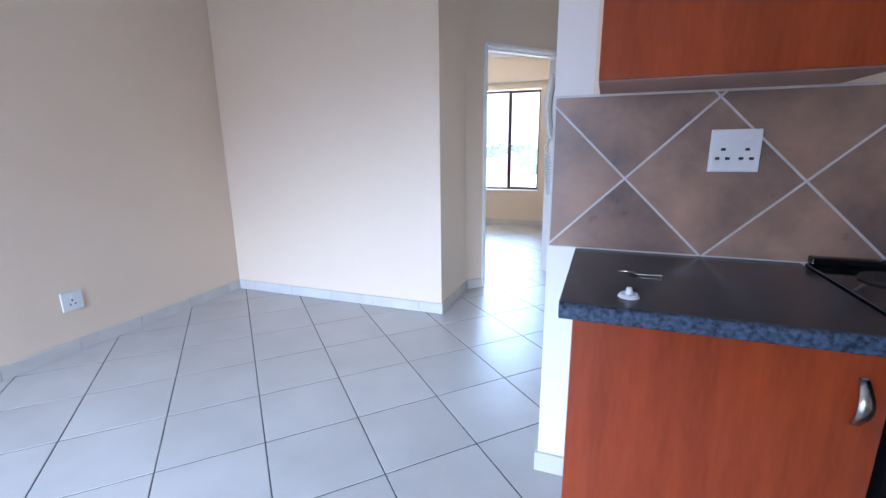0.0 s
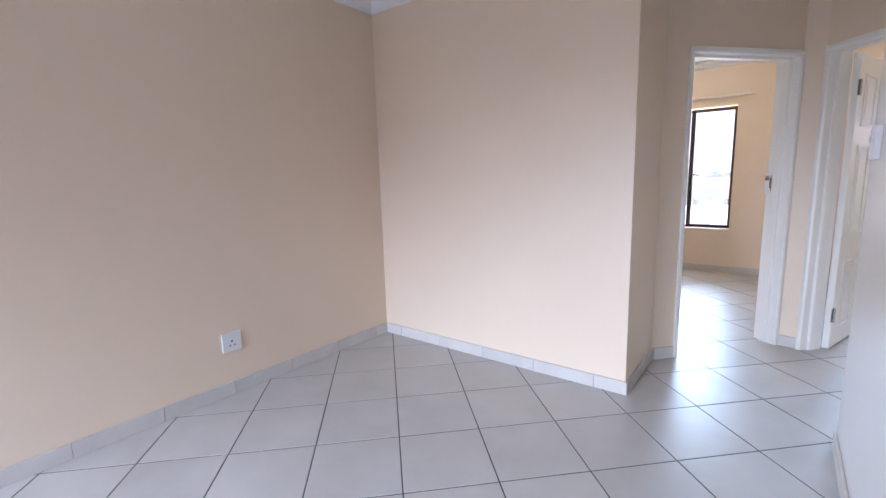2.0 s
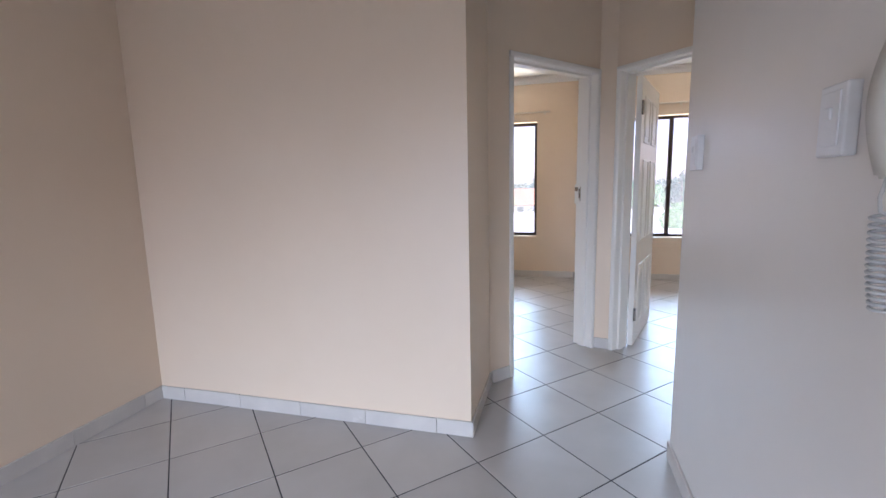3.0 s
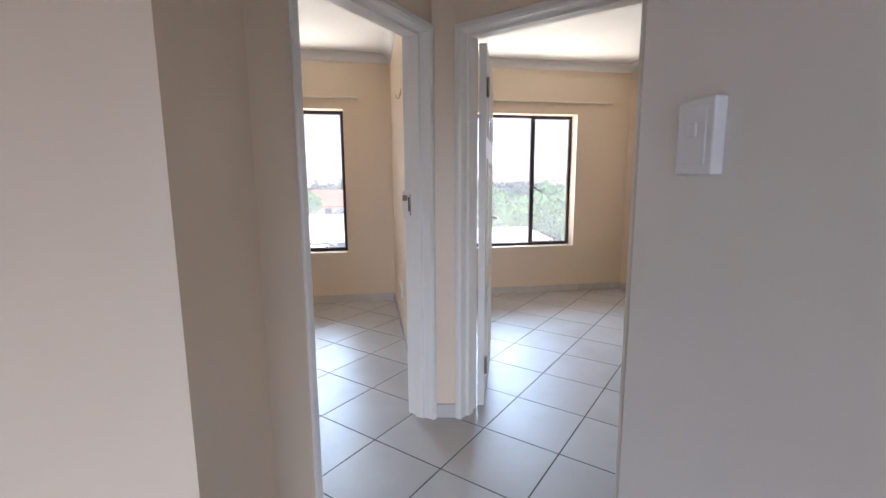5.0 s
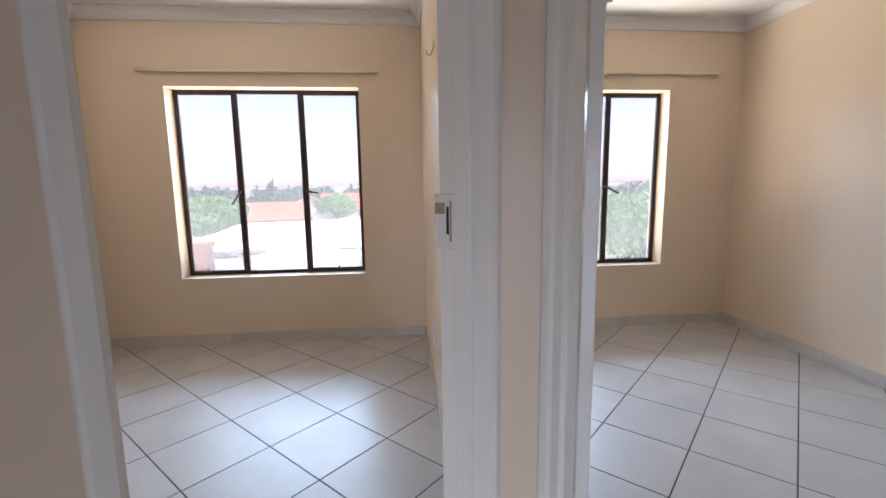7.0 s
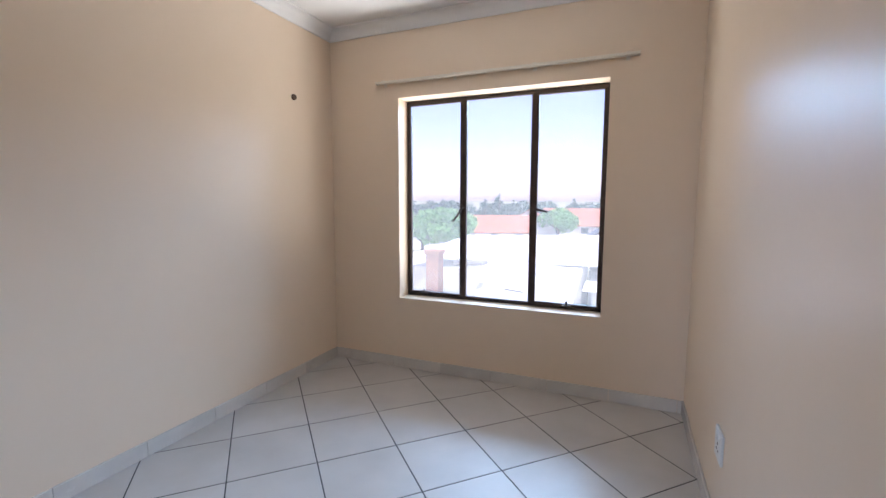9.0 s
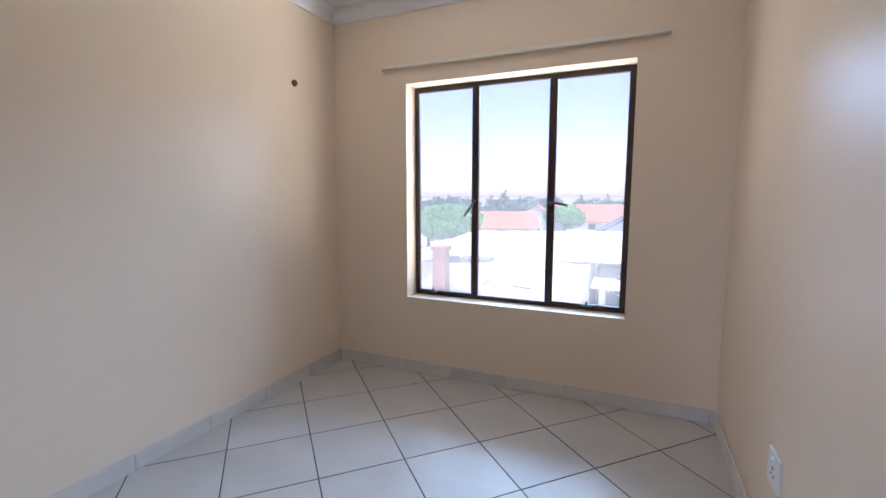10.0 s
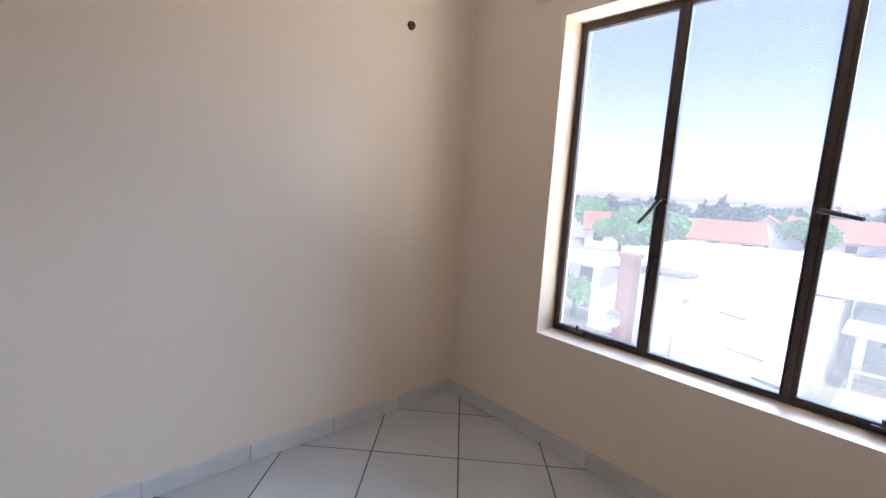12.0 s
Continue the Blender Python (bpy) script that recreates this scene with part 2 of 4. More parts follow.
wall("wall_bedroom_south", (XE, 3.6), (C23[0] + 0.1, 3.6), -0.12)
wall("wall_kitchen_east", (XK, YK + 0.12), (XK, YS), 0.2)
wall("wall_south", (XK + 0.2, YS), (XW, YS), 0.23, [(3.4, 5.5, 0, 2.1)], label="cream painted wall with a wide balcony opening")

# the blunt corner between the two bedroom doors
FA, FB = D1B + 0.035, D2A - 0.036
pa, pb = run(NK, C12)[0] @ Vector((FA, 0, 0)), run(C12, C23)[0] @ Vector((FB, 0, 0))
bm = bmesh.new()
profile(bm, [(pa.x, pa.y), (pb.x, pb.y), C12], 0, H + 0.05)
structure("wall_corner", bm, M_WALL, "narrow cream wall strip between two door frames", "wall")

# unseen balcony outside the living room, added to keep out sun and bounced light
bm = bmesh.new()
box(bm, (XW - 0.2, YS - 2.2, H - 0.25), (XK + 0.2, YS - 0.23, H - 0.05))
structure("light_block_roof", bm, M_CEIL, "plain unseen slab, added to block sun and high sky", "roof")
bm = bmesh.new()
box(bm, (XW - 0.2, YS - 2.2, -0.25), (XK + 0.2, YS - 0.23, -0.06))
structure("unseen_balcony_floor", bm, M_CEIL, "plain unseen floor slab of the added balcony", "floor")
bm = bmesh.new()
box(bm, (XW - 0.2, YS - 2.2, -0.06), (XK + 0.2, YS - 2.05, 1.05))
structure("light_block_parapet", bm, M_WALL, "plain unseen parapet, added to block light from the ground", "wall")

bm = bmesh.new()
box(bm, (XW - 0.2, YS - 0.2, H), (XK + 0.2, YN + 0.2, H + 0.12))
structure("ceiling", bm, M_CEIL, "flat white painted ceiling", "ceiling")
bm = bmesh.new()
box(bm, (XW - 0.2, YS - 0.2, -0.14), (XK + 0.2, YN + 0.2, -0.0016))
floor = structure("floor", bm, M_GROUT, "pale glazed floor tiles laid diagonally with dark grout", "floor")

# ---- skirting, cornice ----


def skirting(name, p, q, a=0.0, b=None, off=0.0):
    """Tile skirting along the right of the line p to q, cut in pieces, from a to b along it."""
    m, n = run(p, q)
    b = n if b is None else b
    holder = thing(name, Matrix.Translation((p[0], p[1], 0)), "low skirting of cut glazed floor tile", "skirting", kind="structure")
    holder.name = name
    back = holder.matrix_world.inverted()
    x, k = a, 0
    first = 0.4 - off
    while x < b - 0.004:
        w = min(first if k == 0 else 0.4, b - x)
        t = bmesh.new()
        box(t, (0.0015, -0.012, 0.0), (w - 0.0015, -0.0005, 0.08 + random.uniform(-0.0015, 0.0015)))
        bmesh.ops.bevel(t, geom=[e for e in t.edges if all(v.co.z > 0.05 for v in e.verts)], offset=0.002, segments=1, affect="EDGES")
        ob = part("skirting_tile", t, M_SKIRT, holder)
        ob.matrix_local = back @ m @ pose(x, random.uniform(-0.001, 0), 0.001)
        x += w
        k += 1


def cornice(p, q, before=0.0, after=0.0, size=0.08):
    """Coved plaster cornice along the right of the line p to q."""
    m, n = run(p, q)
    pts = [(0, 0), (0, -size), (-0.008, -size)]
    for i in range(7):
        a = radians(90 * i / 6)
        r = size - 0.016
        pts.append((-0.012 - r * (1 - math.cos(a)), -size + 0.006 + r * math.sin(a)))
    pts += [(-size, -0.008), (-size, 0)]
    bm = bmesh.new()
    lo = [bm.verts.new((-before, y - 0.001, H + z - 0.001)) for y, z in pts]
    hi = [bm.verts.new((n + after, y - 0.001, H + z - 0.001)) for y, z in pts]
    bm.faces.new(lo), bm.faces.new(hi[::-1])
    for i in range(len(pts)):
        bm.faces.new((lo[i], lo[i - 1], hi[i - 1], hi[i]))
    bmesh.ops.transform(bm, matrix=m, verts=bm.verts)
    structure("cornice", bm, M_CEIL, "white coved plaster cornice under the ceiling", "cornice")


SW = (XW, YL + 0.12)
for line in (((XW, YS), (XW, YL)), ((XW, YL), (XNOOK, YL)), ((XNOOK, YL), NK), (NK, C12), (C12, C23), (C23, CH), (CH, (XH, YK)), ((XH, YK), (XK, YK)),
             (SW, (XW, YN)), ((XW, YN), (XB1, YN)), ((XB1, YN), (XB1, 4.9)), ((XB2, 4.96), (XB2, YN)), ((XB2, YN), (XE, YN)), ((XE, YN), (XE, 3.6))):
    cornice(*line)
skirting("baseboard_living_west", (XW, -1.6), (XW, YL))
skirting("baseboard_living_north", (XW, YL), (XNOOK, YL), off=0.22, b=XNOOK - XW + 0.012)
skirting("baseboard_nook", (XNOOK, YL), NK)
skirting("baseboard_door_1", NK, C12, 0.012, D1A - 0.035)
skirting("baseboard_corner", (pa.x, pa.y), (pb.x, pb.y))
skirting("baseboard_lobby", C12, C23, D2B + 0.036)
skirting("baseboard_hall", CH, (XH, YK))
skirting("baseboard_kitchen", (XH, YK), (-0.05, YK), a=-0.012)
skirting("baseboard_bedroom_west", SW, (XW, YN), off=0.13)
skirting("baseboard_bedroom_north", (XW, YN), (XB1, YN), off=0.25)
skirting("baseboard_bedroom_east", (XB1, YN), (XB1, 4.9), off=0.1)
skirting("baseboard_second_west", (XB2, 4.95), (XB2, YN))
skirting("baseboard_second_north", (XB2, YN), (XE, YN), off=0.3)
skirting("baseboard_second_east", (XE, YN), (XE, 3.62), off=0.2)

# ---- doors ----
FRAME = [(-0.034, 0.001), (-0.034, -0.010), (-0.030, -0.014), (-0.010, -0.014), (0.0, -0.006), (0.0, 0.044), (0.004, 0.048), (0.013, 0.05), (0.015, 0.053), (0.015, 0.098), (0.012, 0.102), (0.0, 0.104)]


def door_frame(name, p, q, a, b, depth, label):
    """A pressed steel frame round an opening from a to b along the wall p to q."""
    m, n = run(p, q)
    d = thing(name, m @ pose(a, 0, 0), label, "door", kind="structure")
    w = b - a
    outline = FRAME + [(0.0, depth + 0.006), (-0.010, depth + 0.014), (-0.030, depth + 0.014), (-0.034, depth + 0.010), (-0.034, depth - 0.001)]
    for side in (0, 1):
        t = bmesh.new()
        profile(t, outline if side == 0 else [(w - x, y) for x, y in outline], 0, DH + 0.001)
        part("jamb", t, M_GLOSS, d)
    t = bmesh.new()
    lo = [t.verts.new((-0.034, y, DH - x)) for x, y in outline]
    hi = [t.verts.new((w + 0.034, y, DH - x)) for x, y in outline]
    t.faces.new(lo), t.faces.new(hi[::-1])
    for i in range(len(outline)):
        t.faces.new((lo[i], lo[i - 1], hi[i - 1], hi[i]))
    part("head", t, M_GLOSS, d)
    return d, w


def panel_leaf(w, h, th=0.04):
    """A moulded six-panel door leaf, hinge edge at x = 0, faces at y = 0 and th."""
    t = bmesh.new()
    rbox(t, (0, 0, 0), (w, th, h), 0.003)
    rails = ((0.13, 0.62), (0.80, 1.42), (1.54, 1.88))
    for z0, z1 in rails:
        for x0, x1 in ((0.11, w / 2 - 0.045), (w / 2 + 0.045, w - 0.11)):
            for y0, y1 in ((-0.007, 0.002), (th - 0.002, th + 0.007)):
                # raised rim and raised field
                for g1 in (0.018,):
                    rbox(t, (x0, y0, z0), (x1, y1, z0 + g1), 0.004)
                    rbox(t, (x0, y0, z1 - g1), (x1, y1, z1), 0.004)
                    rbox(t, (x0, y0, z0 + g1), (x0 + g1, y1, z1 - g1), 0.004)
                    rbox(t, (x1 - g1, y0, z0 + g1), (x1, y1, z1 - g1), 0.004)
                rbox(t, (x0 + 0.05, y0 + 0.002, z0 + 0.05), (x1 - 0.05, y1 - 0.002, z1 - 0.05), 0.004)
    return t


def lever(t, side):
    """Lever handle with a long plate, on the side of the leaf where y grows by side."""
    rbox(t, (-0.02, 0 if side > 0 else -0.006, -0.11), (0.02, 0.006 if side > 0 else 0, 0.07), 0.002)
    rod(t, (0, 0, 0), (0, side * 0.05, 0), 0.008)
    rod(t, (0, side * 0.05, 0), (-0.11, side * 0.055, -0.004), 0.009)


def hinge(t):
    rod(t, (0, -0.008, -0.05), (0, -0.008, 0.05), 0.007)
    rbox(t, (-0.03, -0.003, -0.05), (0.03, 0.0, 0.05), 0.001)


door1, w1 = door_frame("door_1", NK, C12, D1A, D1B, TH, "white enamelled steel door frame with a worn strike plate")
t = bmesh.new()
rbox(t, (w1 - 0.004, 0.092, 1.11), (w1 + 0.002, 0.170, 1.26), 0.006, 3)
sp = part("strike_plate", t, M_GLOSS, door1, "chipped white-painted strike plate")
t = bmesh.new()
rbox(t, (w1 - 0.0055, 0.124, 1.15), (w1 - 0.003, 0.132, 1.225), 0.001)
part("latch_hole", t, M_DARK, sp, "dark latch recess")
t = bmesh.new()
rbox(t, (w1 - 0.006, 0.115, 1.13), (w1 - 0.0035, 0.1215, 1.24), 0.001)
rbox(t, (w1 - 0.006, 0.137, 1.205), (w1 - 0.0035, 0.168, 1.235), 0.001)
part("strike_lip", t, M_CHROME, sp, "worn bare metal lip")

door2, w2 = door_frame("door_2", C12, C23, D2A, D2B, TH, "white enamelled steel door frame with its panelled leaf swung open")
leaf = part("leaf", panel_leaf(w2 - 0.02, 2.0), M_GLOSS, door2, "white six-panel door leaf standing open")
leaf.matrix_local = pose(0.004, TH + 0.012, 0.012, 0, 0, 116.5) @ pose(0, -0.04, 0)
for side, y in ((1, 0.04), (-1, 0.0)):
    t = bmesh.new()
    lever(t, side)
    h = part("door_handle", t, M_CHROME, leaf, "chrome lever handle")
    h.matrix_local = pose(w2 - 0.08, y, 1.04)
for z in (0.25, 1.78):
    t = bmesh.new()
    hinge(t)
    h = part("hinge", t, M_CHROME, leaf, "steel butt hinge")
    h.matrix_local = pose(0.0, 0.0, z)

door3, w3 = door_frame("door_3", C23, CH, D3A, D3B, 0.10, "white enamelled steel frame with a closed white door")
leaf3 = part("leaf", panel_leaf(w3 - 0.008, 2.01), M_GLOSS, door3, "closed white panelled door leaf")
leaf3.matrix_local = pose(0.004, 0.104, 0.01)
t = bmesh.new()
lever(t, -1)
h = part("door_handle", t, M_CHROME, leaf3, "chrome lever handle")
h.matrix_local = pose(w3 - 0.07, 0, 1.04)

# ---- windows ----


def window(name, x0, x1, z0, z1, y, label, handles):
    """Steel window of three lights: two side-hung, the middle one fixed."""
    d = thing(name, (x0, y, z0), label, "window", kind="structure")
    w, h = x1 - x0, z1 - z0
    t = bmesh.new()
    f = 0.023
    for a, b in (((0, 0, 0), (w, 0.035, f)), ((0, 0, h - f), (w, 0.035, h)), ((0, 0, f), (f, 0.035, h - f)), ((w - f, 0, f), (w, 0.035, h - f))):
        rbox(t, a, b, 0.002, 1)
    part("window_frame", t, M_STEEL, d)
    c1, c2 = 0.474, w - 0.486
    for c in (c1, c2):
        t = bmesh.new()
        rbox(t, (c - 0.015, -0.004, f), (c + 0.015, 0.036, h - f), 0.003, 1)
        part("mullion", t, M_STEEL, d)
    lights = ((f, c1 - 0.015), (c1 + 0.015, c2 - 0.015), (c2 + 0.015, w - f))
    for k, (a, b) in enumerate(lights):
        g = 0.014 if k != 1 else 0.006
        t = bmesh.new()
        for p, q in (((a, -0.006, f), (b, 0.022, f + g)), ((a, -0.006, h - f - g), (b, 0.022, h - f)), ((a, -0.006, f + g), (a + g, 0.022, h - f - g)), ((b - g, -0.006, f + g), (b, 0.022, h - f - g))):
            rbox(t, p, q, 0.002, 1)
        sash = part("sash" if k != 1 else "bead", t, M_STEEL, d)
        t = bmesh.new()
        box(t, (a + g * 0.6, 0.008, f + g * 0.6), (b - g * 0.6, 0.011, h - f - g * 0.6))
        pane = part("pane", t, M_PANE, sash)
        pane.visible_shadow = False
        if k != 1:
            # stay arm with its peg, along the foot of the light
            t = bmesh.new()
            s = a + 0.10 if k == 0 else b - 0.24
            rod(t, (a + 0.03, -0.018, f + 0.016), (b - 0.14 if k == 0 else b - 0.02, -0.02, f + 0.012), 0.004, 8)
            rbox(t, (s, -0.03, f - 0.004), (s + 0.06, -0.006, f + 0.008), 0.002)
            rod(t, (s + 0.03, -0.02, f + 0.006), (s + 0.03, -0.02, f + 0.036), 0.005, 8, 0.008)
            part("stay", t, M_STEEL, sash, "dark steel window stay")
    for k, (c, ang) in enumerate(zip((c1, c2), handles)):
        t = bmesh.new()
        rbox(t, (-0.012, -0.014, -0.03), (0.012, 0.0, 0.03), 0.003)
        rod(t, (0, 0, 0), (0, -0.035, 0), 0.008, 10)
        for i in range(5):
            r0, r1 = 0.024 * i, 0.024 * (i + 1)
            b0, b1 = -0.035 - 0.0015 * i * i, -0.035 - 0.0015 * (i + 1) ** 2
            rod(t, (r0, b0, 0), (r1, b1, 0), 0.009 - 0.0003 * i, 8, 0.009 - 0.0003 * (i + 1))
        hd = part("handle", t, M_STEEL, d, "dark bronze fastener handle")
        hd.matrix_local = pose(c, -0.005, 0.70) @ pose(0, 0, 0, 0, ang, 0)
    return d


window("window_1", W1[0], W1[1], W1[2], W1[3], YN + 0.14, "brown steel window of three panes with both side lights shut", (120, 10))
window("window_2", W2[0], W2[1], W2[2], W2[3], YN + 0.14, "brown steel window of three panes, its frame weathered dark", (120, 32))


def curtain_track(x0, x1, z):
    d = thing("curtain_track", (x0, YN, z), "cream-white double curtain track fixed on the wall above the window", "curtain track", group="curtain tracks")
    w = x1 - x0
    for y in (-0.02, -0.04):
        t = bmesh.new()
        rbox(t, (0, y, 0), (w, y + 0.012, 0.018), 0.003)
        part("rail", t, M_TRACK, d)
    for k in range(4):
        t = bmesh.new()
        x = 0.06 + (w - 0.12) * k / 3
        rbox(t, (x - 0.012, -0.043, 0.018), (x + 0.012, 0.0, 0.022), 0.001)
        rbox(t, (x - 0.012, -0.004, -0.02), (x + 0.012, 0.0, 0.03), 0.001)
        part("bracket", t, M_TRACK, d)
    for x in (-0.006, w):
        t = bmesh.new()
        rbox(t, (x, -0.044, -0.002), (x + 0.006, -0.006, 0.020), 0.001)
        part("end_cap", t, M_TRACK, d)


curtain_track(-2.62, -0.82, 2.172)
curtain_track(0.02, 2.06, 2.185)

# ---- fittings on the walls ----


def plate(bm, w, h, d=0.011):
    """Slightly pillowed wall plate, centred, facing -y."""
    rbox(bm, (-w / 2, -d, -h / 2), (w / 2, 0, h / 2), 0.004, 3)


def socket(at, turn, label):
    """Three-pin wall socket with its switch."""
    d = thing("wall_socket", pose(*at, 0, 0, turn), label, "socket")
    t = bmesh.new()
    plate(t, 0.118, 0.118)
    part("face_plate", t, M_PLAST, d)
    t = bmesh.new()
    rbox(t, (-0.009, -0.0165, 0.022), (0.009, -0.010, 0.04), 0.002)
    part("rocker", t, M_PLAST, d)
    for x, z, r in ((0, 0.004, 0.006), (-0.014, -0.02, 0.005), (0.014, -0.02, 0.005)):
        t = bmesh.new()
        rod(t, (x, -0.0118, z), (x, -0.010, z), r, 14)
        part("pin_hole", t, M_DARK, d)
    return d


socket((XW, 2.007, 0.332), 90, "white plastic wall socket low on a cream wall")
socket((XB1, 6.24, 0.375), -90, "white plastic wall socket low on the bedroom wall")


def light_switch(at, turn, w, h, label):
    d = thing("light_switch", pose(*at, 0, 0, turn), label, "light switch", group="light switches in the hall")
    t = bmesh.new()
    plate(t, w, h, 0.024)
    part("surround", t, M_PLAST, d)
    t = bmesh.new()
    rbox(t, (-w * 0.33, -0.027, -h * 0.36), (w * 0.33, -0.0235, h * 0.40), 0.002)
    part("face_plate", t, M_PLAST, d)
    t = bmesh.new()
    rbox(t, (-0.010, -0.032, 0.0), (0.010, -0.0265, 0.024), 0.003)
    part("rocker", t, M_PLAST, d)
    return d


light_switch((XH, 3.172, 1.373), -90, 0.086, 0.128, "white light switch on its raised box near the wall's end")
light_switch((XH, 2.295, 1.378), -90, 0.085, 0.132, "white light switch on its raised box beside the intercom")


def tube(bm, pts, r, seg=7):
    """A round cord through the points."""
    ring = []
    pts = [Vector(p) for p in pts]
    for i, p in enumerate(pts):
        d = (pts[min(i + 1, len(pts) - 1)] - pts[max(i - 1, 0)]).normalized()
        s = d.orthogonal().normalized() if i == 0 else (side - d * side.dot(d)).normalized()
        side = s
        o = d.cross(s)
        ring.append([bm.verts.new(p + r * (math.cos(2 * math.pi * k / seg) * s + math.sin(2 * math.pi * k / seg) * o)) for k in range(seg)])
    for a, b in zip(ring, ring[1:]):
        for k in range(seg):
            bm.faces.new((a[k], a[(k + 1) % seg], b[(k + 1) % seg], b[k]))
    bm.faces.new(ring[0][::-1]), bm.faces.new(ring[-1])


M_CORD = mat("grey_cord", (0.55, 0.54, 0.52), 0.45, spots=(0.45, 0.44, 0.42), scale=30)
M_AGED = mat("yellowed_plastic", (0.62, 0.59, 0.52), 0.35, spots=(0.55, 0.52, 0.45), scale=12, amount=0.4)
ic = thing("intercom", pose(XH, 2.115, 1.25, 0, 0, -90), "white intercom handset with a hanging coiled cord", "intercom")
t = bmesh.new()
rbox(t, (-0.034, -0.020, 0.03), (0.034, 0, 0.225), 0.007, 3)
part("wall_base", t, M_AGED, ic)
t = bmesh.new()
for i in range(12):
    z0, z1 = 0.020 + 0.019 * i, 0.020 + 0.019 * (i + 1)
    w = [math.sin(math.pi * (z - 0.020) / 0.228) for z in (z0, z1)]
    rows = [[t.verts.new(v) for v in ((-0.030, -0.016 - 0.016 * q, z), (0.030, -0.016 - 0.016 * q, z), (0.023, -0.038 - 0.022 * q, z), (-0.023, -0.038 - 0.022 * q, z))] for q, z in zip(w, (z0, z1))]
    lo, hi = rows
    for k in range(4):
        t.faces.new((lo[k], lo[(k + 1) % 4], hi[(k + 1) % 4], hi[k]))
    if i == 0:
        t.faces.new(lo[::-1])
    if i == 11:
        t.faces.new(hi)
bmesh.ops.remove_doubles(t, verts=t.verts, dist=0.0005)
bmesh.ops.bevel(t, geom=[e for e in t.edges if abs(e.verts[0].co.z - e.verts[1].co.z) > 0.01 or max(v.co.z for v in e.verts) < 0.021 or min(v.co.z for v in e.verts) > 0.247], offset=0.006, segments=3, affect="EDGES")
part("handset", t, M_AGED, ic, smooth=True)
coil = []
for i in range(220):
    f = i / 219
    r = 0.008 + 0.008 * min(1, f * 1.6) * (1 - 0.3 * f * f)
    a = 2 * math.pi * 15 * f ** 1.1
    coil.append((0.002 + r * math.cos(a) * 0.8, -0.04 + 0.018 * f + r * math.sin(a), -0.03 - 0.155 * f))
t = bmesh.new()
tube(t, [(0, -0.032, 0.022), (0.003, -0.04, -0.008)] + coil + [(0.008, -0.018, -0.187), (0.012, -0.011, -0.15), (0.01, -0.009, -0.06), (0.008, -0.012, 0.008)], 0.0028)
part("coiled_cord", t, M_CORD, ic, "grey coiled cord hanging in a loop", smooth=True)

t = bmesh.new()
rod(t, (0, 0.002, 0), (0, -0.012, 0), 0.022, 20, 0.019)
plug = part("cable_grommet", t, mat("brown_grommet", (0.10, 0.055, 0.03), 0.6, spots=(0.04, 0.02, 0.012), scale=60))
plug.matrix_world = pose(XW, 6.891, 2.034, 0, 0, 90)
tagged(plug, "small dark brown round plug on the cream wall", "wall plug")
t = bmesh.new()
tube(t, [(0, 0, 0.03), (0, -0.006, 0.0), (0, -0.018, -0.03), (0, -0.034, -0.026), (0, -0.04, -0.004)], 0.004, 8)
rbox(t, (-0.008, -0.004, 0.0), (0.008, 0.0, 0.045), 0.002)
hook = part("wall_hook", t, M_CHROME, smooth=True)
hook.matrix_world = pose(XB1, 5.985, 1.97, 0, 0, -90)
tagged(hook, "small worn metal hook screwed to the wall", "hook")

# ---- kitchen corner ----
ZC = 0.905
KX0, KX1, KY = -0.045, 0.553, 1.385
base = thing("base_cabinet", (KX0, YK, 0), "cherry veneer kitchen base cabinet under a dark worktop", "cabinet")
t = bmesh.new()
box(t, (0, KY - YK + 0.022, 0.10), (KX1 - KX0, -0.002, ZC - 0.04))
part("body", t, M_SIDE, base, "pinkish brown side boards")
t = bmesh.new()
box(t, (0.0, KY - YK + 0.07, 0.001), (KX1 - KX0, KY - YK + 0.09, 0.10))
part("plinth", t, M_CHERRY, base)
t = bmesh.new()
rbox(t, (0.002, KY - YK, 0.105), (KX1 - KX0 - 0.002, KY - YK + 0.019, ZC - 0.048), 0.002)
kdoor = part("door", t, M_CHERRY, base)


def bow_handle(t, z0, z1):
    """Arched strap handle, standing off along -y."""
    n = 10
    for i in range(n):
        f0, f1 = i / n, (i + 1) / n
        y = [-0.004 - 0.026 * math.sin(math.pi * f) for f in (f0, f1)]
        z = [z0 + (z1 - z0) * f for f in (f0, f1)]
        w = [0.007 + 0.006 * math.sin(math.pi * f) for f in (f0, f1)]
        lo = [t.verts.new(v) for v in ((-w[0], y[0], z[0]), (w[0], y[0], z[0]), (w[0], y[0] - 0.006, z[0]), (-w[0], y[0] - 0.006, z[0]))]
        hi = [t.verts.new(v) for v in ((-w[1], y[1], z[1]), (w[1], y[1], z[1]), (w[1], y[1] - 0.006, z[1]), (-w[1], y[1] - 0.006, z[1]))]
        for k in range(4):
            t.faces.new((lo[k], lo[(k + 1) % 4], hi[(k + 1) % 4], hi[k]))
    bmesh.ops.remove_doubles(t, verts=t.verts, dist=0.0003)


t = bmesh.new()
bow_handle(t, -0.05, 0.05)
hd = part("handle", t, M_CHROME, kdoor, "dark chrome bow handle", smooth=True)
hd.matrix_local = pose(KX1 - KX0 - 0.052, KY - YK, 0.755)

